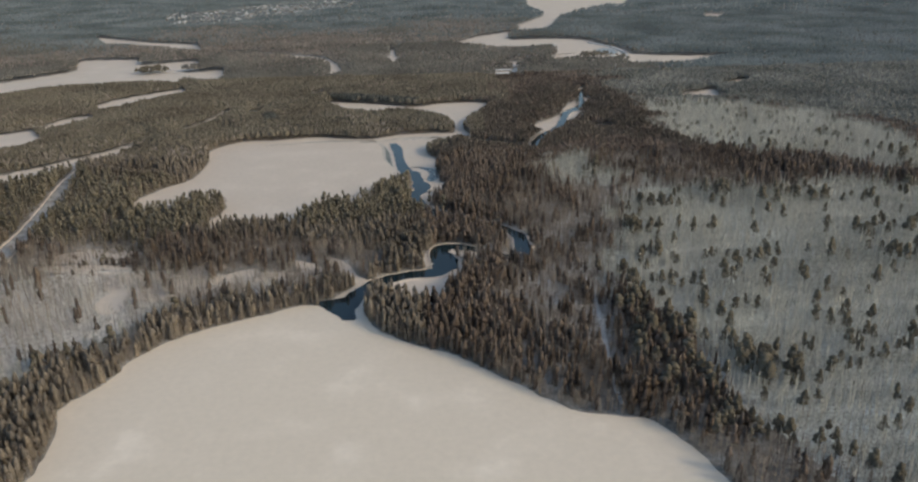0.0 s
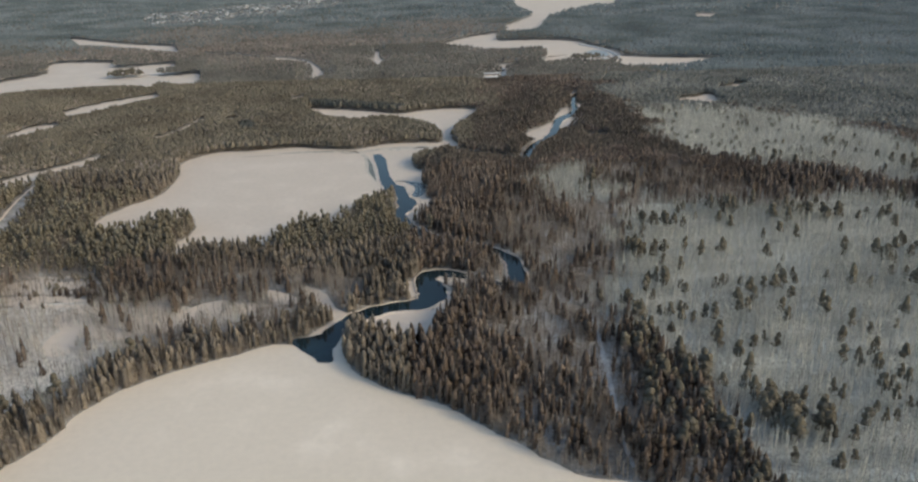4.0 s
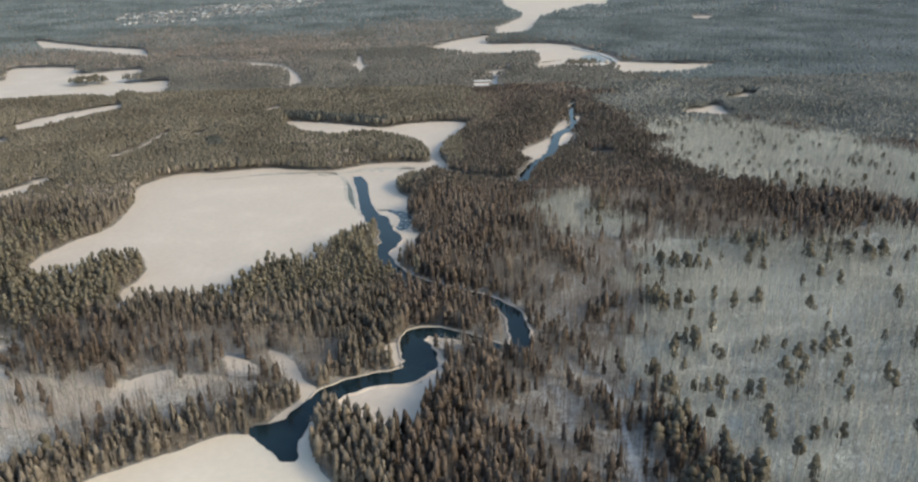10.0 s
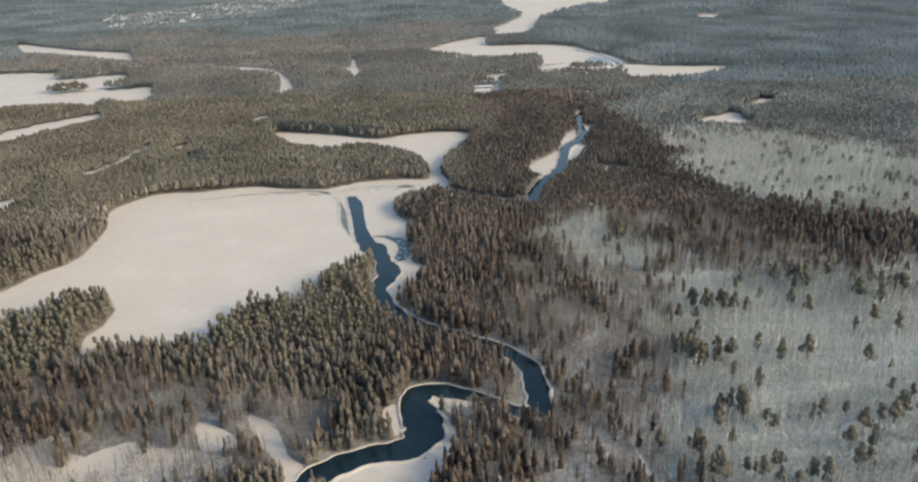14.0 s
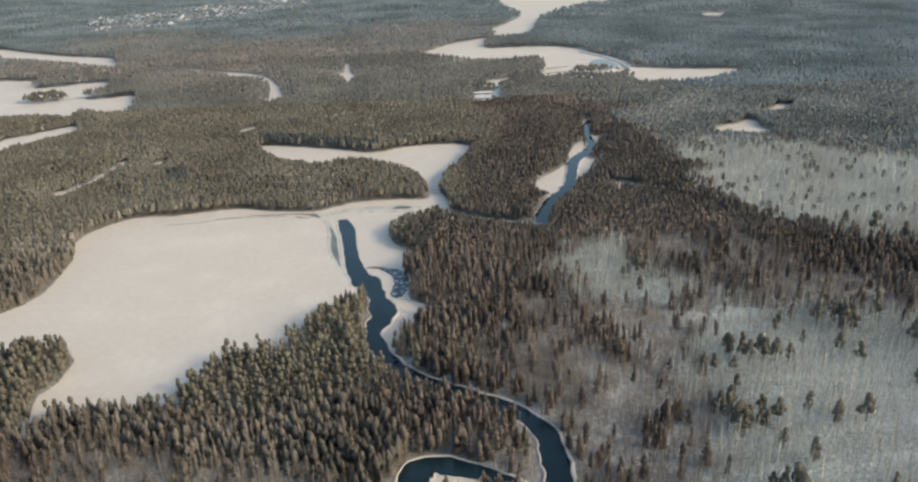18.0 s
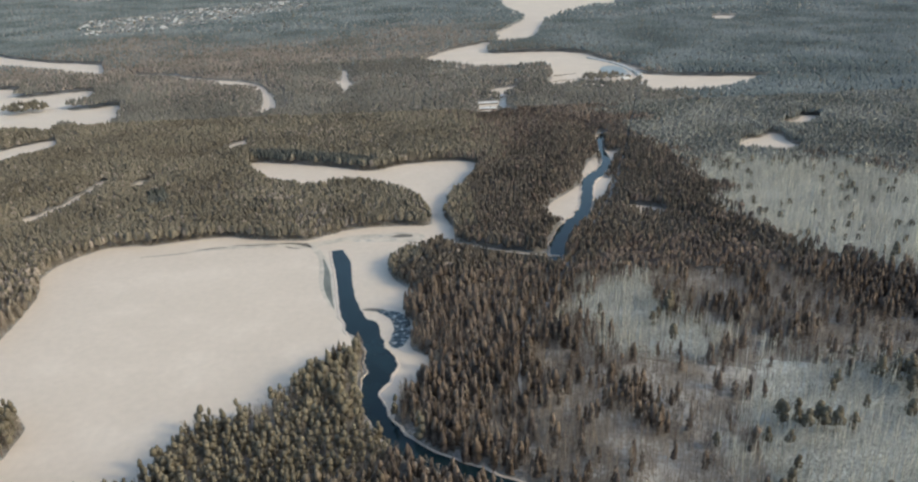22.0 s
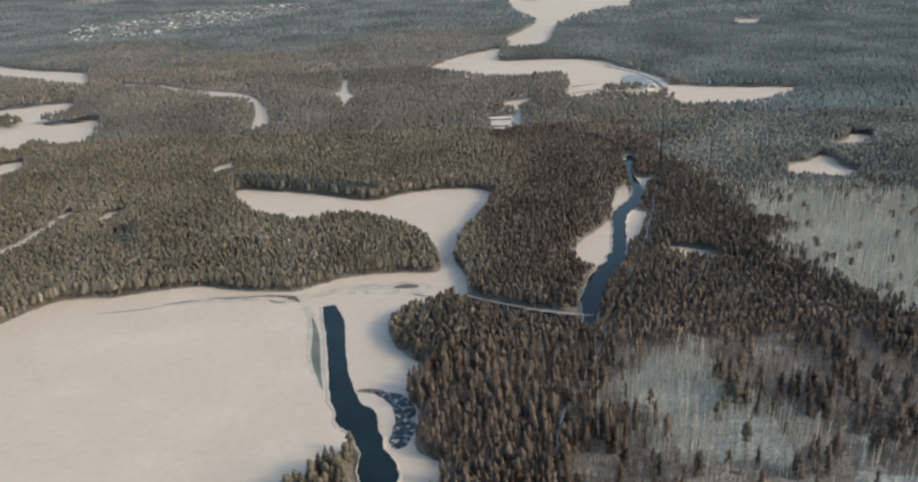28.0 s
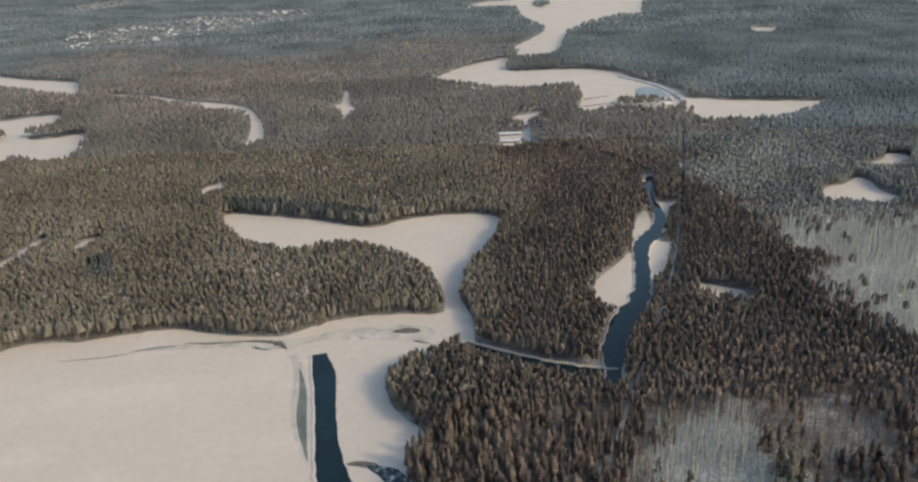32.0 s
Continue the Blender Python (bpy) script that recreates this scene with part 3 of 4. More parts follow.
for i, p in enumerate(REGION_BARE):
    slab("brushy_ground", ragged(p, 7.0, 45.0), 0.03 + 0.012 * i, (BRUSH_SNOW, BRUSH_SNOW, BRUSH_DIM, BRUSH_WARM)[i], "snowy ground under sparse leafless trees", "ground", thick=0.1, keep=False)

for i, p in enumerate(REGION_MIXED):
    slab("brushy_ground", ragged(p, 7.0, 45.0), 0.085 + 0.012 * i, BRUSH_BROWN, "patchy old snow under brown leafless trees", "ground", thick=0.1, keep=False)

VILLAGE = smooth([(-685, 1975), (-750, 2190), (-667, 2280), (-575, 2400), (-455, 2530), (-310, 2540), (-272, 2400), (-290, 2300), (-386, 2185), (-455, 2050), (-548, 1995), (-612, 1945)])
HAMLET = smooth([(-1037, 2850), (-994, 3077), (-870, 2960), (-940, 2700)])
OPEN += [VILLAGE, HAMLET]
rng = np.random.default_rng(7)


def field(x, y, size, seed):
    """Smooth random field in 0..1."""
    r = np.random.default_rng(seed)
    t = r.random((64, 64))
    u, v = x / size + 900, y / size + 900
    i, j = np.floor(u).astype(int), np.floor(v).astype(int)
    a, b = u - i, v - j
    a, b = a * a * (3 - 2 * a), b * b * (3 - 2 * b)
    p, q, s, w = t[i % 64, j % 64], t[(i + 1) % 64, j % 64], t[i % 64, (j + 1) % 64], t[(i + 1) % 64, (j + 1) % 64]
    return (p * (1 - a) + q * a) * (1 - b) + (s * (1 - a) + w * a) * b


def spots(x0, x1, y0, y1, step):
    """Jittered planting spots off the open ground."""
    nx, ny = int((x1 - x0) / step), int((y1 - y0) / step)
    gx, gy = np.meshgrid(np.arange(nx), np.arange(ny))
    x = x0 + (gx.ravel() + rng.random(nx * ny) * 1.1) * step
    y = y0 + (gy.ravel() + rng.random(nx * ny) * 1.1) * step
    ok = np.ones(len(x), bool)
    for p in OPEN:
        for dx, dy in ((0.3, 0), (-0.3, 0), (0, 0.3), (0, -0.3)):
            ok &= ~inside(p, x + dx, y + dy)
    for c in (RIVER, UPSTREAM):
        near = np.where(ok & (x > c[:, 0].min() - 20) & (x < c[:, 0].max() + 20) & (y > c[:, 1].min() - 20) & (y < c[:, 1].max() + 20))[0]
        d = np.hypot(x[near, None] - c[None, ::2, 0], y[near, None] - c[None, ::2, 1]) - c[None, ::2, 2] / 2
        ok[near[d.min(1) < 1.2]] = False
    return x[ok], y[ok]


def spruce_shape(seed, tiers, n):
    """A full conifer crown, one metre high and one wide: tiers of drooping boughs, blunt above."""
    r = np.random.default_rng(seed)
    v, rings = [], []
    lean = r.uniform(-0.14, 0.14)
    power = r.uniform(1.5, 2.6)
    for k in range(tiers):
        z0, z1 = 0.08 + 0.86 * k / tiers, 0.08 + 0.86 * (k + 0.7) / tiers
        for z, part_r in ((z0, 1.0), (z1, 0.70)):
            rad = 0.5 * part_r * (1 - (max(z - 0.1, 0) / 0.95) ** power) ** 0.8
            rings.append(len(v))
            twist = r.uniform(0, 1)
            for i in range(n):
                q = r.uniform(-0.3, 0.3) + (i + twist) * 2 * math.pi / n
                m = rad * r.uniform(0.6, 1.4)
                v.append((m * math.cos(q) + lean * z, m * math.sin(q), z + r.uniform(-0.06, 0.06)))
    v.append((lean + r.uniform(-0.04, 0.04), r.uniform(-0.04, 0.04), r.uniform(0.96, 1.02)))
    f = []
    for a, b in zip(rings, rings[1:]):
        for i in range(n):
            j = (i + 1) % n
            f += [(a + i, a + j, b + j), (a + i, b + j, b + i)]
    a = rings[-1]
    f += [(a + i, a + (i + 1) % n, len(v) - 1) for i in range(n)]
    return np.array(v), np.array(f)


def tuft_shape(seed, n):
    """A crown for far woods: one uneven ring, a shoulder and a blunt top."""
    r = np.random.default_rng(seed)
    v = []
    for i in range(n):
        q = i * 2 * math.pi / n + r.uniform(-0.3, 0.3)
        m = 0.5 * r.uniform(0.75, 1.2)
        v.append((m * math.cos(q), m * math.sin(q), r.uniform(0.4, 0.65)))
    v.append((r.uniform(-0.1, 0.1), r.uniform(-0.1, 0.1), 1.0))
    f = [(i, (i + 1) % n, n) for i in range(n)]
    return np.array(v), np.array(f)


def top_shape(seed, n, shoulder):
    """A crown in a closed canopy: an uneven skirt, a shoulder and a blunt tip."""
    r = np.random.default_rng(seed)
    v = []
    for z, rad in ((0.40, 0.48), (0.82, shoulder)):
        for i in range(n):
            q = (i + (z > 0.7) * 0.5) * 2 * math.pi / n + r.uniform(-0.3, 0.3)
            m = rad * r.uniform(0.55, 1.4)
            v.append((m * math.cos(q), m * math.sin(q), z + r.uniform(-0.1, 0.1)))
    v.append((r.uniform(-0.15, 0.15), r.uniform(-0.15, 0.15), r.uniform(0.92, 1.0)))
    f = []
    for i in range(n):
        j = (i + 1) % n
        f += [(i, j, n + i), (j, n + j, n + i), (n + i, n + j, 2 * n)]
    return np.array(v), np.array(f)


def clump(r, n=6):
    """A lumpy ball of needles, radius about one."""
    v = [(0, 0, -0.8)]
    for z, rad in ((-0.35, 0.85), (0.4, 0.8)):
        for i in range(n):
            q = (i + (z > 0) * 0.5) * 2 * math.pi / n
            m = rad * r.uniform(0.7, 1.25)
            v.append((m * math.cos(q), m * math.sin(q), z + r.uniform(-0.2, 0.2)))
    v.append((0, 0, r.uniform(0.8, 1.0)))
    f = []
    for i in range(n):
        j = (i + 1) % n
        f += [(0, 1 + j, 1 + i), (1 + i, 1 + j, 1 + n + i), (1 + j, 1 + n + j, 1 + n + i), (1 + n + i, 1 + n + j, 1 + 2 * n)]
    return np.array(v), np.array(f)


def pine_shape(seed, lumps):
    """A rounded, clumpy pine crown, one metre high and one wide."""
    r = np.random.default_rng(seed)
    vs, fs, n = [], [], 0
    for k in range(lumps):
        v, f = clump(r, 5)
        h = 0.30 + 0.55 * k / max(1, lumps - 1)
        s = 0.36 - 0.14 * k / max(1, lumps - 1)
        off = (0.2 * (1 - k / lumps)) if lumps > 1 else 0
        a = r.random() * 6.3
        v = v * (s, s, 0.20) + (off * math.cos(a), off * math.sin(a), h)
        vs.append(v)
        fs.append(f + n)
        n += len(v)
    return np.concatenate(vs), np.concatenate(fs)


def snow_pine_shape(seed):
    """An old pine in the open: a bare lower stem under an uneven, broad crown of needle clumps."""
    r = np.random.default_rng(seed)
    vs, fs, n = [], [], 0
    lumps = int(r.integers(4, 7))
    for k in range(lumps):
        v, f = clump(r, 5)
        u = k / (lumps - 1)
        h = 0.42 + 0.46 * u + r.uniform(-0.05, 0.05)
        s = r.uniform(0.24, 0.36) * (1 - 0.35 * u)
        off = r.uniform(0.06, 0.24) * (1 - 0.7 * u)
        a = k * 2.4 + r.uniform(-0.6, 0.6)
        v = v * (s, s, r.uniform(0.15, 0.22)) + (off * math.cos(a), off * math.sin(a), h)
        vs.append(v)
        fs.append(f + n)
        n += len(v)
    return np.concatenate(vs), np.concatenate(fs)


def trunk_shape(n=3, top=0.9, wide=0.02):
    v = [(wide * math.cos(i * 2 * math.pi / n), wide * math.sin(i * 2 * math.pi / n), -0.02) for i in range(n)]
    v += [(0.3 * q[0], 0.3 * q[1], top) for q in v]
    f = []
    for i in range(n):
        j = (i + 1) % n
        f += [(i, j, n + j), (i, n + j, n + i)]
    return np.array(v), np.array(f)


def bare_shape(seed, twigs):
    """Leafless crown: tapering slivers rising from the stem."""
    r = np.random.default_rng(seed)
    v, f = [], []
    for k in range(twigs):
        z = 0.28 + 0.62 * (k + r.random()) / twigs
        q = k * 2.4 + r.random()
        ln = r.uniform(0.16, 0.3) * (1.25 - z)
        d = np.array([math.cos(q), math.sin(q), r.uniform(0.8, 1.7)])
        a = np.array([0, 0, z])
        b = a + d * ln
        w = np.array([-math.sin(q), math.cos(q), 0]) * 0.013
        n = len(v)
        v += [a - w, a + w, b]
        f.append((n, n + 1, n + 2))
        for s in (-1, 1):
            c = a + d * ln * r.uniform(0.3, 0.6)
            e = c + np.array([d[0] + s * 1.1 * -d[1], d[1] + s * 1.1 * d[0], d[2] * 0.9]) * ln * 0.45
            n = len(v)
            v += [c - (0, 0, 0.007), c + (0, 0, 0.012), e]
            f.append((n, n + 1, n + 2))
    return np.array(v), np.array(f)


def forest(name, shapes, mats, x, y, tall, wide, label, category="forest", faceted=False):
    """Many trees of a few shapes, joined. shapes: lists of (verts, faces) with a material slot each."""
    vs, fs, ms, n = [], [], [], 0
    pick = rng.integers(0, len(shapes), len(x))
    turn = rng.random(len(x)) * 2 * math.pi
    for k, pieces in enumerate(shapes):
        s = np.where(pick == k)[0]
        if not len(s):
            continue
        c, d = np.cos(turn[s])[:, None], np.sin(turn[s])[:, None]
        for slot, (v, f) in enumerate(pieces):
            px = (v[None, :, 0] * c - v[None, :, 1] * d) * wide[s, None] + x[s, None]
            py = (v[None, :, 0] * d + v[None, :, 1] * c) * wide[s, None] + y[s, None]
            pz = v[None, :, 2] * tall[s, None] + 0 * px
            vs.append(np.stack([px, py, pz], -1).reshape(-1, 3))
            fs.append((f[None] + (np.arange(len(s)) * len(v))[:, None, None] + n).reshape(-1, 3))
            ms.append(np.full(len(s) * len(f), slot))
            n += len(s) * len(v)
    if not vs:
        return None
    v, f, m = np.concatenate(vs), np.concatenate(fs), np.concatenate(ms)
    me = bpy.data.meshes.new(name)
    me.vertices.add(len(v))
    me.vertices.foreach_set("co", v.astype(np.float32).ravel())
    me.loops.add(len(f) * 3)
    me.loops.foreach_set("vertex_index", f.astype(np.int32).ravel())
    me.polygons.add(len(f))
    me.polygons.foreach_set("loop_start", np.arange(0, len(f) * 3, 3, dtype=np.int32))
    for mat in mats:
        me.materials.append(mat)
    me.polygons.foreach_set("material_index", m.astype(np.int32))
    if faceted:
        me.polygons.foreach_set("use_smooth", np.zeros(len(f), bool))
    me.update(calc_edges=True)
    return tagged(new(name, me), label, category, kind="stuff")


STEM = trunk_shape()
NEAR_SPRUCE = [[spruce_shape(i, 3, 4), STEM] for i in range(16)]
MID_SPRUCE = [[top_shape(20 + i, 3 + i % 2, 0.32)] for i in range(10)]
LOW_SPRUCE = [[tuft_shape(40 + i, 4)] for i in range(8)]
FAR_TUFT = [[tuft_shape(60 + i, 4)] for i in range(8)]
NEAR_PINE = [[pine_shape(80 + i, 3), STEM] for i in range(10)]
SNOW_PINE = [[snow_pine_shape(160 + i), trunk_shape(4, 0.85, 0.035)] for i in range(12)]
MID_PINE = [[top_shape(90 + i, 3 + i % 2, 0.42)] for i in range(10)]
BUSHY = [[bare_shape(140 + i, 10), trunk_shape(3, 0.9, 0.012)] for i in range(10)]
NEAR_BARE = [[bare_shape(100 + i, 6), trunk_shape(3, 0.97, 0.018)] for i in range(10)]
FAR_BARE = [[bare_shape(120 + i, 3), trunk_shape(3, 0.97, 0.025)] for i in range(8)]


def bareness(x, y):
    wx = x + 26 * (field(x, y, 12, 11) - 0.5) + 22 * (field(x, y, 45, 13) - 0.5)
    wy = y + 26 * (field(x, y, 12, 12) - 0.5) + 22 * (field(x, y, 45, 14) - 0.5)
    r = np.random.default_rng(77)
    wx, wy = wx + r.normal(0, 5, len(x)), wy + r.normal(0, 6, len(x))
    b = np.zeros(len(x), bool)
    for p in REGION_BARE:
        b |= inside(p, wx, wy)
    return b


# stretches where each tree stands as a thing of its own
SINGLES = {"pine": (-62, -26, 585, 645), "spruce": (-22, 26, 640, 700), "birch": (118, 160, 330, 385), "snow_pine": (95, 330, 270, 620), "shore_spruce": (-190, -60, 330, 452)}
CHOSEN = {kind: [] for kind in SINGLES}


def take(kind, sel, x, y, tall, wide):
    """Moves up to 290 trees of the stretch from the joined forest to the singles."""
    x0, x1, y0, y1 = SINGLES[kind]
    own = np.where(sel & (x > x0) & (x < x1) & (y > y0) & (y < y1))[0][:290]
    for i in own:
        CHOSEN[kind].append((x[i], y[i], tall[i], wide[i]))
    sel[own] = False


SMALL_GAPS = np.concatenate([smooth(p)[:, :2] for p in CLEARINGS[:12] + POOLS[:4] + [[(150, 1030), (160, 1060), (175, 1070), (180, 1045), (168, 1030)]]])


PLANTATION = smooth([(-268, 515), (-222, 512), (-204, 464), (-250, 462)])


def lowered(x, y):
    """Young growth along the small clearings: 0.6 beside them, 1 from sixteen metres on."""
    k = np.ones(len(x))
    near = np.where((y > 450) & (x < 200))[0]
    for part_ in np.array_split(near, max(1, len(near) // 4000)):
        if len(part_):
            d = np.hypot(x[part_, None] - SMALL_GAPS[None, ::2, 0], y[part_, None] - SMALL_GAPS[None, ::2, 1]).min(1)
            k[part_] = np.clip(0.6 + 0.4 * (d - 3) / 14, 0.6, 1)
    k[inside(PLANTATION, x, y)] *= 0.42
    return k


def plant(x0, x1, y0, y1, step, detail, reach=0.62, room=40.0):
    """Fills a stretch of land: spruce, pine and leafless trees by region."""
    x, y = spots(x0, x1, y0, y1, step)
    k = np.abs(x) < reach * np.maximum(y, 0) + room
    x, y = x[k], y[k]
    bare = bareness(x, y)
    mix = field(x, y, 70, 1) * 0.6 + field(x, y, 22, 2) * 0.4
    right = np.clip((x + 8) / 70, 0, 1)
    west = inside(LEFT_MIX, x + 20 * (field(x, y, 14, 51) - 0.5), y + 20 * (field(x, y, 14, 52) - 0.5))
    u = rng.random(len(x))
    clumped = field(x, y, 17, 8) > 0.74
    pick_right = right * np.where(y < 640, 1.0, np.clip((x - 20) / 90, 0, 1))
    pick_right = np.where(west, 0.9, pick_right)
    thick = clumped & (field(x, y, 60, 9) > 0.35)
    share = np.where(bare, np.where(west, np.where(clumped, 0.97, 0.992), np.where(thick, np.where(y < 350, 0.72, 0.85), np.where(y < 350, 0.965, 0.985))), np.clip(0.16 + 0.5 * pick_right + 0.3 * pick_right * (mix > 0.36) + 0.2 * (mix > 0.62), 0, 0.92))
    band_dark = inside(DARK_BELT, x + 10 * (field(x, y, 9, 91) - 0.5), y + 16 * (field(x, y, 9, 92) - 0.5))
    share = np.where(band_dark & ~bare, np.where(x > 205, 0.10, 0.22) + 0.25 * (mix > 0.55), share)
    brushy = np.zeros(len(x), bool)
    for p in REGION_MIXED:
        brushy |= inside(p, x + 24 * (field(x, y, 15, 71) - 0.5) + rng.normal(0, 5, len(x)), y + 24 * (field(x, y, 15, 72) - 0.5) + rng.normal(0, 7, len(x)))
    share = np.where(brushy & ~bare, 0.92 + 0.04 * (mix > 0.5) - 0.4 * (field(x, y, 12, 73) > 0.72), share)
    share = np.where((y > 720) & (y + 160 * (field(x, y, 40, 81) - 0.5) + rng.normal(0, 25, len(x)) < 1010) & (x > -10) & (x + rng.normal(0, 14, len(x)) < 190) & ~bare & ~brushy, np.minimum(share, 0.34), share)
    share = np.where((y > 590) & (y < 735) & (x > 22) & ~bare & ~brushy & ~band_dark, np.maximum(share, 0.55), share)
    share = np.where((y > 530) & (y < 720) & (x > -12) & (x <= 22) & ~bare & ~brushy, np.maximum(share, 0.36), share)
    share = np.where((x < -150) & (y < 760) & ~bare & (field(x, y, 26, 104) + 0.4 * field(x, y, 9, 105) > np.where(x < -250, 0.62, 0.85)), np.maximum(share, 0.62), share)
    belt = inside(RUSSET_BELT, x + 16 * (field(x, y, 12, 93) - 0.5), y + 16 * (field(x, y, 12, 94) - 0.5)) & ~bare & ~band_dark
    share = np.where(belt, 0.93 - 0.4 * (field(x, y, 14, 95) > 0.72), share)
    shore = np.zeros(len(x), bool)
    for p in PINE_SHORE:
        shore |= inside(p, x + 10 * (field(x, y, 8, 96) - 0.5), y + 10 * (field(x, y, 8, 97) - 0.5))
    share = np.where(shore, 0.34, share)
    # trees that get the painted shade colour
    blue = np.zeros(len(x), bool)
    for p in SHADE_EDGE:
        blue |= inside(p, x, y + 8 * (field(x, y, 8, 98) - 0.5))
    share = np.where(blue, 0.0, share)
    leafless = u < share
    dark = ~leafless
    gap = (field(x, y, 11, 31) > 0.66) & (pick_right > 0.5) & (y < 650) & (rng.random(len(x)) < 0.7) & ~bare & ~shore
    gap |= brushy & ~bare & (rng.random(len(x)) < 0.12)
    leafless, dark = leafless & ~gap, dark & ~gap
    grove_pine = inside(PINES, x, y)
    if detail == 0:
        dark &= rng.random(len(x)) < np.where(grove_pine, 0.84, np.where(shore, 0.7, np.where(bare, 1.0, 0.98)))
    piny = (bare & ~west) | grove_pine | ((field(x, y, 120, 5) > 0.6) & (x < -60)) | ((x < 30) & (y > 800) & (field(x, y, 60, 6) > 0.35))
    brown = x + 40 * (field(x, y, 30, 41) - 0.5) > np.where(y < 830, -22, np.where(y + rng.normal(0, 25, len(x)) < 960, 15, 70))
    brown |= west
    piny &= ~blue
    pale_wood = inside(GREY_WOOD, x + 60 * (field(x, y, 30, 99) - 0.5) + rng.normal(0, 10, len(x)), y + 60 * (field(x, y, 30, 100) - 0.5) + rng.normal(0, 14, len(x))) & ~bare & ~band_dark & (u > 0.12)
    lone = (bare & ~west) | (shore & (u > 0.78))
    deep = belt | ((x > 15) & (y > 600)) | (brushy & (field(x, y, 10, 103) > 0.5))
    twiggy = (0.5, 0.22)[detail] if detail < 2 else 0.0
    size = 0.8 + (0.4, 0.3, 0.25, 0.25)[detail] * field(x, y, 40, 3)
    one = size * rng.uniform(*((0.62, 1.2), (0.90, 1.07), (0.92, 1.06), (0.9, 1.08))[detail], len(x))
    fat = rng.uniform(*((0.8, 1.25), (0.75, 1.25), (0.8, 1.25), (0.8, 1.25))[detail], len(x))
    grow = (1.0, 1.0, 1.05, 1.75)[detail]
    low = lowered(x, y) if detail < 3 else np.ones(len(x))
    if detail < 2:
        kinds = [
            ("", "mixed_forest", pale_wood, (BUSHY, MID_PINE)[detail], [PALE_WOOD, BARK], (9.0, 9.6)[detail], (1.1, 0.34)[detail], "grey mixed wood of leafless trees and scattered conifers"),
            ("", "spruce_forest", dark & blue, (NEAR_SPRUCE, MID_SPRUCE)[detail], [SHADE_SPRUCE, BARK], 10.8, 0.28, "spruces along the forest edge, coloured dark bluish as in shade"),
            (("spruce", "shore_spruce"), "spruce_forest", dark & ~piny & brown & ~lone & ~pale_wood & ~blue, (NEAR_SPRUCE, MID_SPRUCE)[detail], [(DARK_SPRUCE, DARK_FAR)[detail], BARK], (11.4, 10.6)[detail], (0.30, 0.30)[detail], "dense dark brown spruce forest"),
            ("", "spruce_forest", dark & ~piny & ~brown & ~lone & ~pale_wood & ~blue, (NEAR_SPRUCE, MID_SPRUCE)[detail], [(SPRUCE, SPRUCE_FAR)[detail], BARK], (11.4, 10.4)[detail], (0.32, 0.30)[detail], "dense brown-green spruce forest"),
            (("snow_pine",), "pine_forest", dark & lone & ~pale_wood, (SNOW_PINE, MID_PINE)[detail], [DARK_PINE, BARK], (12.2, 9.5)[detail], (0.62, 0.42)[detail], "dark scattered pines standing over snow"),
            (("pine",), "pine_forest", dark & piny & ~lone & ~pale_wood, (NEAR_PINE, MID_PINE)[detail], [(PINE, PINE_FAR)[detail], BARK], (11.6, 10.4)[detail], (0.43, 0.31)[detail], "olive-brown pine forest with rounded crowns"),
            ("", "leafless_forest", leafless & bare & west & (u < 0.5), NEAR_BARE, [BROWN, BROWN], 7.0, 1.1, "low brown brush over old snow"),
            (("birch",), "birch_stand", leafless & bare & ~west, (NEAR_BARE, FAR_BARE)[detail], [TWIG, BIRCH], 10.0, 0.95, "pale leafless birch stand over snow"),
            ("", "leafless_forest", leafless & ~bare & ~pale_wood & (u < share * twiggy), (NEAR_BARE, FAR_BARE)[detail], [BROWN, BROWN], 10.5, 0.95, "brown leafless trees among the conifers"),
            ("", "leafless_forest", leafless & ~bare & ~pale_wood & ~deep & (u >= share * twiggy), (BUSHY, MID_PINE)[detail], [RUSSET, BARK], (9.0, 9.4)[detail], (1.15, 0.34)[detail], "russet-grey bushy leafless trees among the conifers"),
            ("", "leafless_forest", leafless & ~bare & ~pale_wood & deep & (u >= share * twiggy), (BUSHY, MID_PINE)[detail], [DEEP_RUSSET, BARK], (9.0, 9.4)[detail], (1.15, 0.34)[detail], "dark russet leafless wood below the spruce belt"),
            ("", "leafless_forest", leafless & bare & west & (u >= 0.80), NEAR_BARE, [BROWN, BIRCH], 9.0, 0.95, "grey-brown leafless trees over old snow"),
            ("", "leafless_forest", leafless & bare & west & (u >= 0.5) & (u < 0.72), BUSHY, [RUSSET, BROWN], 5.0, 1.2, "low russet brush over old snow"),
        ]
    else:
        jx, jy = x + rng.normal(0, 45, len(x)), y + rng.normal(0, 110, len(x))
        # far and right-hand woods that take the haze colour
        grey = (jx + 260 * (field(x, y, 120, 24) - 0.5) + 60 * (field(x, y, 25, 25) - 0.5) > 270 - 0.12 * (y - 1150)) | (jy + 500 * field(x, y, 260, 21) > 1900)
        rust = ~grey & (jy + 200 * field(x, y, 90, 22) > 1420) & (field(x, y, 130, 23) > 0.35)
        shape = (LOW_SPRUCE, FAR_TUFT)[detail - 2]
        fuzzy = leafless & bare
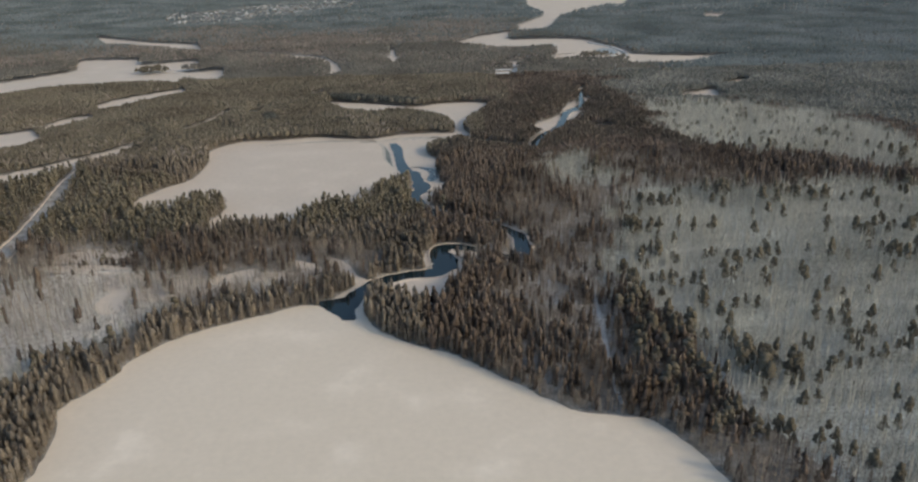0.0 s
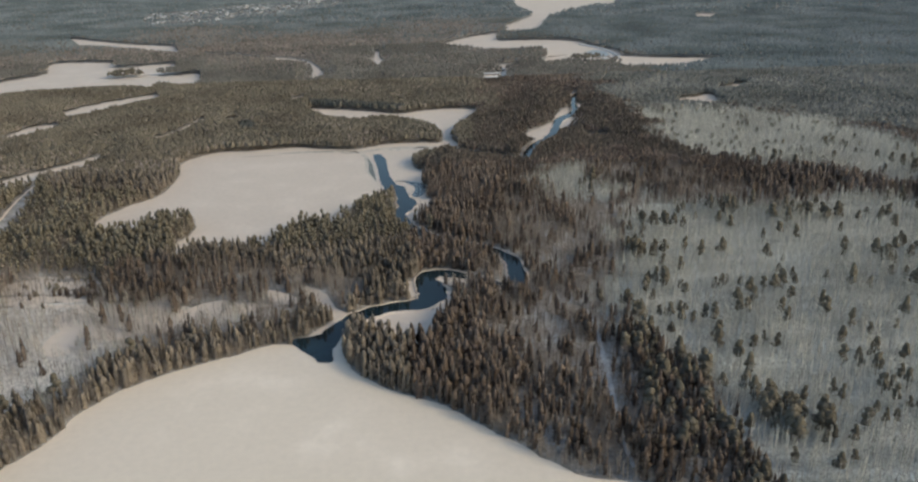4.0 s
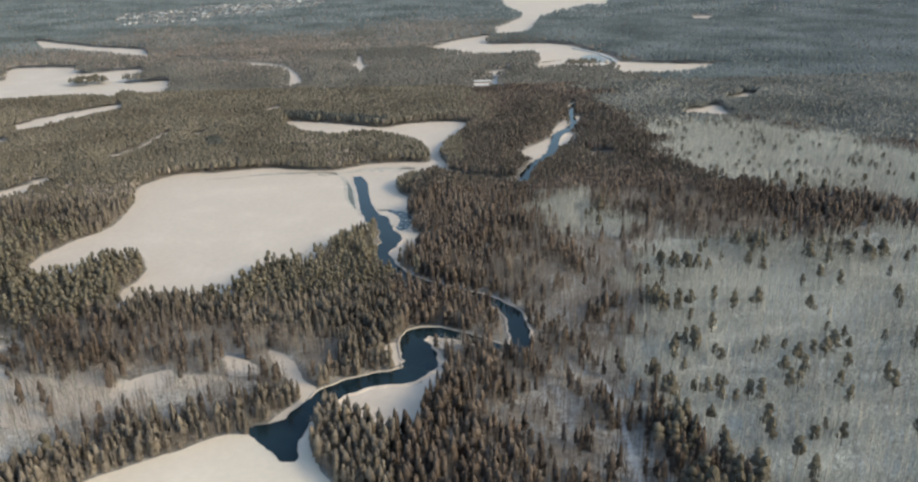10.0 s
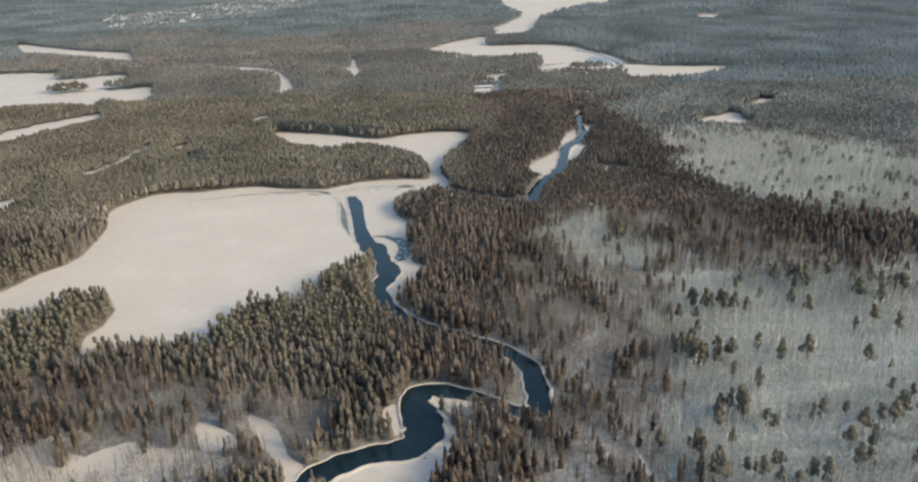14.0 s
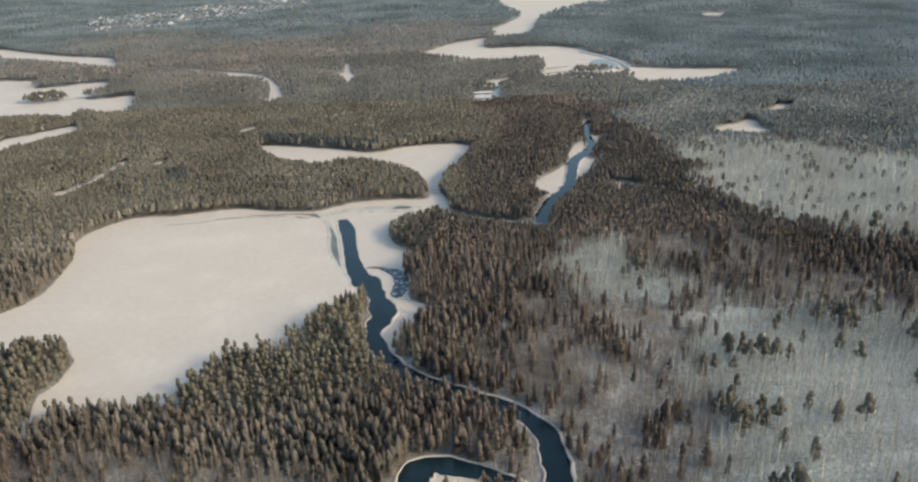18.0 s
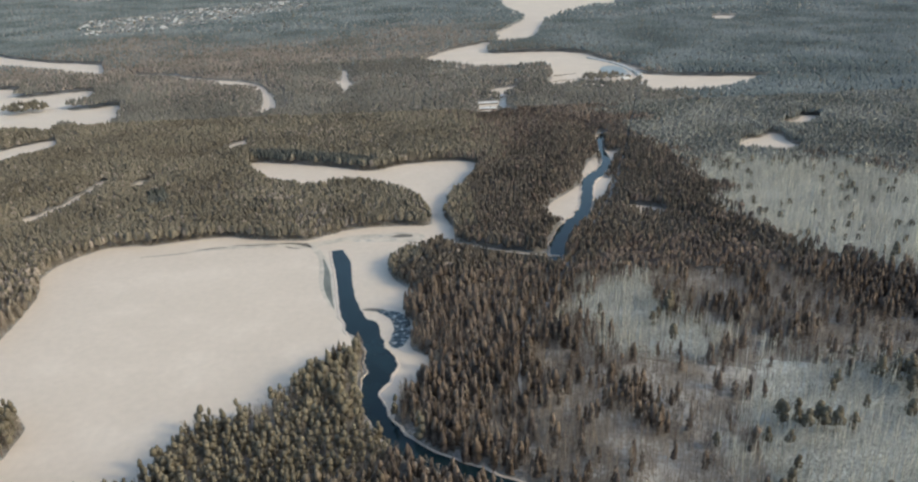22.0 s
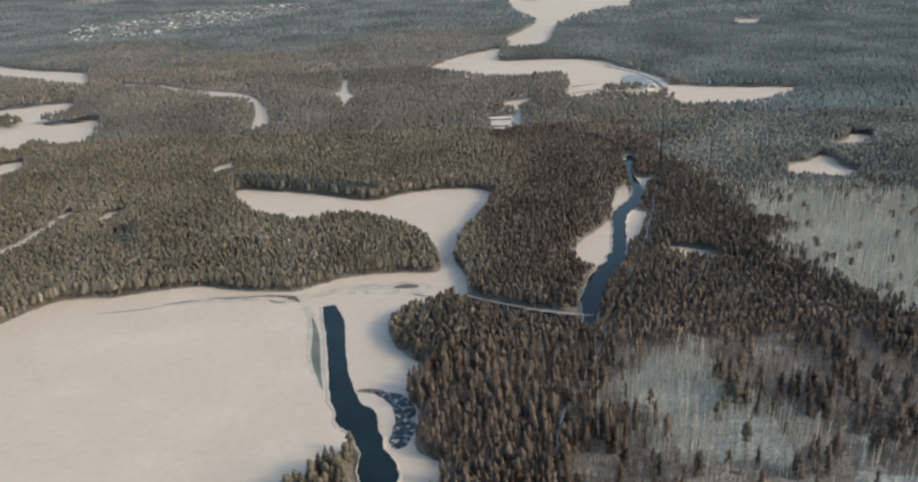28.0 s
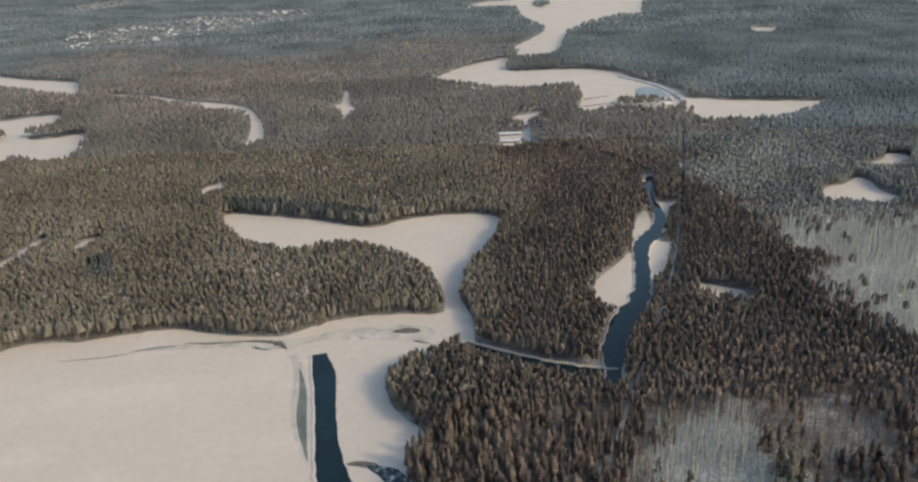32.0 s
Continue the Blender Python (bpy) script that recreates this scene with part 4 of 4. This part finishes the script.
        kinds = [
            ("", "birch_stand", fuzzy, FAR_BARE, [TWIG, BIRCH], 10.0, 0.95, "pale leafless birch stand over snow"),
            ("", "mixed_forest", grey & ~fuzzy & ~(u < 0.03), shape, [HAZE_GREY], 10.5, 0.42 * grow, "distant mixed forest with haze in its colour"),
            ("", "leafless_forest", rust & ~fuzzy & ~(u < 0.15), shape, [RUSSET], 10.0, 0.42 * grow, "distant russet leafless wood"),
            ("", "pine_forest", ~grey & ~rust & ~fuzzy & (mix > 0.45), shape, [DISTANT], 11.5, 0.42 * grow, "distant olive-brown pine forest"),
            ("", "spruce_forest", (~grey & ~rust & ~fuzzy & (mix <= 0.45)) | (grey & (u < 0.03)) | (rust & (u < 0.15)), shape, [DISTANT], 11.5, 0.40 * grow, "distant dark spruce forest"),
        ]
    for single, name, sel, shapes, mats, tall, wide, label in kinds:
        t = tall * one * low
        w = tall * one * wide * fat * (0.5 + 0.5 * low)
        if detail == 0:
            for kind in single:
                take(kind, sel, x, y, t, w)
        s = np.where(sel)[0]
        forest(name, shapes, mats, x[s], y[s], t[s], w[s], label, faceted=detail == 1)


plant(-480, 480, 215, 720, 2.7, 0)
plant(-780, 780, 720, 1150, 2.42, 1)
plant(-1250, 1250, 1150, 1900, 4.2, 2)
plant(-2600, 2600, 1900, 3800, 8.6, 3)


# the woods beyond the flight's view
def surround(step):
    x, y = spots(-1000, 1000, -420, 1150, step)
    k = ((np.abs(x) > 0.62 * np.maximum(y, 0) + 38) | (y < 213)) & (np.abs(x) < 620 + 0.5 * np.maximum(y, 0))
    x, y = x[k], y[k]
    t = 11.0 * rng.uniform(0.75, 1.15, len(x))
    forest("surrounding_forest", FAR_TUFT, [SPRUCE_FAR], x, y, t, t * 0.62, "brown-green conifer forest round the lake")


surround(9.0)


# more thin stems in the birch stands
def thicken(step):
    x, y = spots(-330, 480, 220, 960, step)
    k = bareness(x, y) & (np.abs(x) < 0.62 * y + 40) & ((x > 0) | (rng.random(len(x)) < 0.3))
    x, y = x[k], y[k]
    t = 9.0 * rng.uniform(0.6, 1.25, len(x))
    e = x < 0
    forest("leafless_forest", FAR_BARE, [TWIG, TWIG], x[e], y[e], t[e], t[e] * 0.9, "thin grey saplings over old snow")
    x, y, t = x[~e], y[~e], t[~e]
    forest("birch_stand", FAR_BARE, [TWIG, BIRCH], x, y, t, t * 0.9, "thin pale birch saplings over snow")


thicken(4.1)


# dark low shrubs scattered through the birch stands
def shrubs(step):
    x, y = spots(60, 480, 240, 930, step)
    k = bareness(x, y) & (np.abs(x) < 0.62 * y + 40) & (rng.random(len(x)) < 0.06 + 0.5 * (field(x, y, 9, 101) > 0.62) * (field(x, y, 50, 102) > 0.4))
    x, y = x[k], y[k]
    t = 4.2 * rng.uniform(0.6, 1.5, len(x))
    forest("shrubs", BUSHY, [SHRUB, BARK], x, y, t, t * 1.1, "dark leafless shrubs on the snowy slope", "shrub")


shrubs(3.0)


# saplings and shrubs between the nearer conifers
def understory(step):
    x, y = spots(-330, 120, 300, 720, step)
    k = ~bareness(x, y) & (np.abs(x) < 0.6 * y + 10)
    x, y = x[k], y[k]
    t = 6.5 * rng.uniform(0.6, 1.3, len(x))
    forest("undergrowth", FAR_BARE, [BROWN, BROWN], x, y, t, t * 1.1, "brown leafless undergrowth between the conifers", "undergrowth")


understory(3.3)


# low brush along the lake shores
def shore_brush(outline, per_metre):
    p = smooth(outline)
    p = p[(p[:, 1] > 215)]
    n = int(len(p) * 4 * per_metre)
    i = rng.integers(0, len(p), n)
    x, y = p[i, 0] + rng.uniform(-6, 6, n), p[i, 1] + rng.uniform(-5, 6, n)
    ok = np.ones(n, bool)
    for q in OPEN:
        ok &= ~inside(q, x, y)
    x, y = x[ok], y[ok]
    t = rng.uniform(3.0, 9.0, len(x))
    forest("shore_brush", FAR_BARE, [BROWN, BROWN], x, y, t, t * 0.8, "brown leafless brush along the frozen lake's shore", "brush")


for outline in (UPPER_LAKE, SIDE_BAY, SMALL_LAKE, NEAR_LAKE):
    shore_brush(outline, 5.0)

x, y = np.concatenate([rng.uniform(-760, -260, 2600), rng.uniform(-1040, -860, 200)]), np.concatenate([rng.uniform(1940, 2560, 2600), rng.uniform(2700, 3080, 200)])
k = inside(VILLAGE, x, y) | inside(HAMLET, x, y)
forest("garden_trees", FAR_TUFT, [HAZE_GREY], x[k], y[k], rng.uniform(4, 8, k.sum()), rng.uniform(4, 9, k.sum()), "trees between the village houses, coloured grey for haze")


def grove(name, shapes, mats, cx, cy, rx, ry, step, tall, wide, label):
    """A wood on an island or spit."""
    n = int(4 * rx * ry / step ** 2)
    a, b = rng.uniform(-1, 1, n), rng.uniform(-1, 1, n)
    k = a * a + b * b < 1
    x, y = cx + rx * a[k], cy + ry * b[k]
    t = tall * rng.uniform(0.75, 1.2, len(x))
    forest(name, shapes, mats, x, y, t, t * wide, label)


grove("island_wood", LOW_SPRUCE, [PINE], -474, 1262, 26, 20, 4.5, 11, 0.55, "conifers covering a small lake island")
grove("island_wood", FAR_TUFT, [HAZE_GREY], 278, 2460, 22, 45, 7, 11, 0.9, "conifers covering a small lake island")
grove("spit_wood", LOW_SPRUCE, [SPRUCE_FAR], 230, 1312, 27, 16, 3.6, 9, 0.4, "conifers on a narrow spit")
grove("spit_wood", LOW_SPRUCE, [SPRUCE], 255, 1545, 14, 10, 5, 10, 0.5, "conifers on a narrow spit")


# ---- single trees ----
def mesh_of(name, v, f, mat):
    me = bpy.data.meshes.new(name)
    me.from_pydata([tuple(q) for q in v], [], [tuple(int(i) for i in q) for q in f])
    me.materials.append(mat)
    return me


def tree(name, crown, stem, crown_mat, stem_mat, label, group):
    """One tree a metre high: an empty with its trunk and crown."""
    root = tagged(new(name), label, "tree", group)
    for n, (v, f), m in (("trunk", stem, stem_mat), ("crown", crown, crown_mat)):
        ob = new(n, mesh_of(n, v, f, m))
        ob.parent = root
    return root


def stand(kind, name, shapes, crown_mat, stem_mat, label, group):
    firsts = []
    for i, (x, y, t, w) in enumerate(CHOSEN[kind]):
        m = Matrix.Translation((x, y, 0)) @ Matrix.Rotation(i * 2.4, 4, "Z")
        k = i % len(shapes)
        if k == len(firsts):
            root = tree(name, shapes[k][0], shapes[k][1], crown_mat, stem_mat, label, group)
            firsts.append(root)
            root.matrix_basis = m
        else:
            root = copy_thing(firsts[k], m)
        root.scale = (w, w, t)


stand("pine", "pine_tree", NEAR_PINE, PINE, BARK, "olive-brown pine with a rounded clumpy crown", "pines on the wooded point")
stand("spruce", "spruce_tree", NEAR_SPRUCE, DARK_SPRUCE, BARK, "dark brown spruce with a full tapering crown", "spruces beside the lake bay")
stand("snow_pine", "pine_tree", SNOW_PINE, DARK_PINE, BARK, "dark broad-crowned pine standing alone over snow", "pines on the open slope")
stand("shore_spruce", "spruce_tree", NEAR_SPRUCE, DARK_SPRUCE, BARK, "brown spruce on the near lake's shore", "spruces along the near lake")
stand("birch", "birch_tree", NEAR_BARE, TWIG, BIRCH, "leafless pale-stemmed birch rising from snow", "birches on the open slope")


# ---- village and buildings ----
def part(name, bm, mat, parent, label=""):
    me = bpy.data.meshes.new(name)
    bm.to_mesh(me)
    bm.free()
    me.materials.append(mat)
    ob = new(name, me)
    ob.parent = parent
    return tagged(ob, label) if label else ob


def box(bm, x0, x1, y0, y1, z0, z1):
    v = [bm.verts.new(p) for p in ((x0, y0, z0), (x1, y0, z0), (x1, y1, z0), (x0, y1, z0), (x0, y0, z1), (x1, y0, z1), (x1, y1, z1), (x0, y1, z1))]
    for q in ((3, 2, 1, 0), (4, 5, 6, 7), (0, 1, 5, 4), (1, 2, 6, 5), (2, 3, 7, 6), (3, 0, 4, 7)):
        bm.faces.new([v[i] for i in q])


def house(name, length, width, eaves, ridge, wall_mat, label, category, group=""):
    """A gabled house: walls, an overhanging snow-laden roof and a chimney."""
    root = tagged(new(name), label, category, group)
    a, b = length / 2, width / 2
    bm = bmesh.new()
    box(bm, -a, a, -b, b, -0.2, eaves)
    for x in (-a, a):
        bm.faces.new([bm.verts.new(p) for p in ((x, -b, eaves), (x, b, eaves), (x, 0, ridge))])
    part("wall", bm, wall_mat, root)
    bm = bmesh.new()
    o, th, drop = 0.6, 0.35, 0.25
    rows = []
    for x in (-a - o, a + o):
        rows.append([bm.verts.new(p) for p in ((x, -b - o, eaves - drop), (x, 0, ridge), (x, b + o, eaves - drop), (x, b + o, eaves - drop + th), (x, 0, ridge + th), (x, -b - o, eaves - drop + th))])
    p, q = rows
    for i in range(6):
        j = (i + 1) % 6
        bm.faces.new((p[i], p[j], q[j], q[i]))
    for r in rows:
        bm.faces.new((r[0], r[1], r[4], r[5]))
        bm.faces.new((r[1], r[2], r[3], r[4]))
    part("roof", bm, ROOF, root, "snow-covered gable roof")
    bm = bmesh.new()
    box(bm, a * 0.3, a * 0.3 + 0.8, 0.4, 1.2, eaves, ridge + 1.1)
    part("chimney", bm, TIMBER, root)
    return root


models = [house("village_house", 6, 5, 2.5, 4.2, PLASTER, "small village house with a snowy gable roof", "house", "houses of the far village"),
          house("village_house", 8, 5, 2.6, 4.4, PLASTER, "long village house with a snowy gable roof", "house", "houses of the far village"),
          house("village_house", 6, 5, 3.4, 5.2, TIMBER, "dark timber village house with a snowy roof", "house", "houses of the far village")]
hx, hy = np.meshgrid(np.arange(-760, -260, 17.0), np.arange(1940, 2560, 27.0))
hx, hy = hx.ravel() + rng.uniform(-6, 6, hx.size), hy.ravel() + rng.uniform(-9, 9, hx.size)
ok = inside(VILLAGE, hx, hy) & (rng.random(len(hx)) < 0.25 + 0.75 * (field(hx, hy, 60, 61) > 0.5))
places = list(zip(hx[ok], hy[ok])) + [(-1010 + 16 * i + rng.uniform(-5, 5), 2830 + 30 * (i % 5) + rng.uniform(-8, 8)) for i in range(8)] + [(-396 + 8 * i, 2001 + 1.8 * i) for i in range(7) if i != 3]
for i, (x, y) in enumerate(places):
    m = Matrix.Translation((x, y, 0)) @ Matrix.Rotation(radians(20 + 90 * int(rng.integers(0, 2)) + rng.uniform(-8, 8)), 4, "Z")
    if i < 3:
        models[i].matrix_basis = m
    else:
        copy_thing(models[i % 3], m)

shed = house("storage_shed", 22, 5, 1.6, 2.6, TIMBER, "long low shed with a snow-covered roof", "shed")
shed.matrix_basis = pose(73, 1198, 0.1, 0, 0, 2)
low_shed = house("storage_shed", 17, 6, 1.5, 2.4, TIMBER, "low timber shed under a snow-covered roof by the stream", "shed")
low_shed.matrix_basis = pose(70, 1171, 0.1, 0, 0, 2)
boathouse = house("boathouse", 12, 5, 1.8, 3.0, TIMBER, "small timber boathouse with a snowy roof by the pond", "boathouse")
boathouse.matrix_basis = pose(88, 1229, 0.1, 0, 0, 35)
cabin = house("shore_cabin", 6, 5, 2.8, 4.6, PLASTER, "pale little cabin at the edge of the frozen lake", "cabin")
cabin.matrix_basis = pose(-214, 815, 0.1, 0, 0, 15)
hut = house("track_hut", 8, 6, 3.0, 5.0, PLASTER, "small hut with a snowy roof beside the track", "hut")
hut.matrix_basis = pose(237, 1187, 0.1, 0, 0, 60)

# causeway and bridge at the far lake's outlet
band("causeway", smooth([(245, 1478, 5), (262, 1448, 6), (276, 1412, 6), (283, 1366, 6), (283, 1330, 6), (279, 1308, 6)], closed=False), 1.6, TRACK, "snowy causeway road across the far lake's outlet", "causeway", thick=1.8, keep=False)
slab("open_lead", ragged(smooth([(243, 1385), (258, 1406), (273, 1394), (273, 1355), (260, 1334), (240, 1345)], step=2.0), 2.0, 8.0), 0.3, THIN_ICE, "patch of grey thin ice beside the causeway", "thin ice", thick=0.05, keep=False)
bridge = tagged(new("road_bridge"), "short steel road bridge at the lake outlet", "bridge")
bridge.matrix_basis = pose(283, 1340, 1.2, 0, 0, 0)
bm = bmesh.new()
box(bm, -3.2, 3.2, -16, 16, 0.4, 1.0)
part("deck", bm, TRACK, bridge, "snow-covered deck")
for x in (-3.1, 3.1):
    bm = bmesh.new()
    box(bm, x - 0.12, x + 0.12, -16, 16, 1.9, 2.15)
    for k in range(9):
        box(bm, x - 0.1, x + 0.1, -16 + 4 * k - 0.1, -16 + 4 * k + 0.1, 1.0, 1.95)
    part("railing", bm, STEEL, bridge)
for y in (-10, 0, 10):
    bm = bmesh.new()
    box(bm, -2.6, 2.6, y - 0.6, y + 0.6, -1.3, 0.4)
    part("pier", bm, TIMBER, bridge)

# old log dam at the head of the upper river
dam = tagged(new("log_dam"), "old timber crib dam with snow on top", "dam")
dam.matrix_basis = pose(155, 1027, 0.2, 0, 0, 30)
bm = bmesh.new()
for k in range(3):
    box(bm, -9 + 0.3 * (k % 2), 9 - 0.5 * (k % 3), -2.2, 2.2, 0.5 * k, 0.5 * k + 0.42)
part("cribwork", bm, TIMBER, dam)
bm = bmesh.new()
box(bm, -8.8, 8.6, -2.0, 2.1, 1.42, 1.8)
part("snow_cap", bm, SNOW, dam)
boom = tagged(new("log_boom", mesh_of("log_boom", *trunk_shape(8, 1.0, 0.5), TIMBER)), "log boom lying across the narrow river", "log boom")
boom.matrix_basis = pose(164, 1057, 0.7, 0, 90, -50) @ Matrix.Diagonal((1, 1, 19, 1))
for (x, y), (x1, y1) in (((174, 1348), (206, 1359)), ((167, 1309), (198, 1322)), ((201, 1326), (212, 1300))):
    v, f = trunk_shape(8, 1.0, 0.55)
    ob = tagged(new("log_boom", mesh_of("log_boom", v * (1, 1, math.hypot(x1 - x, y1 - y)), f, TIMBER)), "dark log boom frozen into the lake ice", "log boom")
    ob.matrix_basis = pose(x, y, 0.5, 0, 90, math.degrees(math.atan2(y1 - y, x1 - x)))
for x, y, turn in ((267, 1322, 70), (256, 1296, 20), (281, 1440, 40)):
    copy_thing(hut, pose(x, y, 0.1, 0, 0, turn))
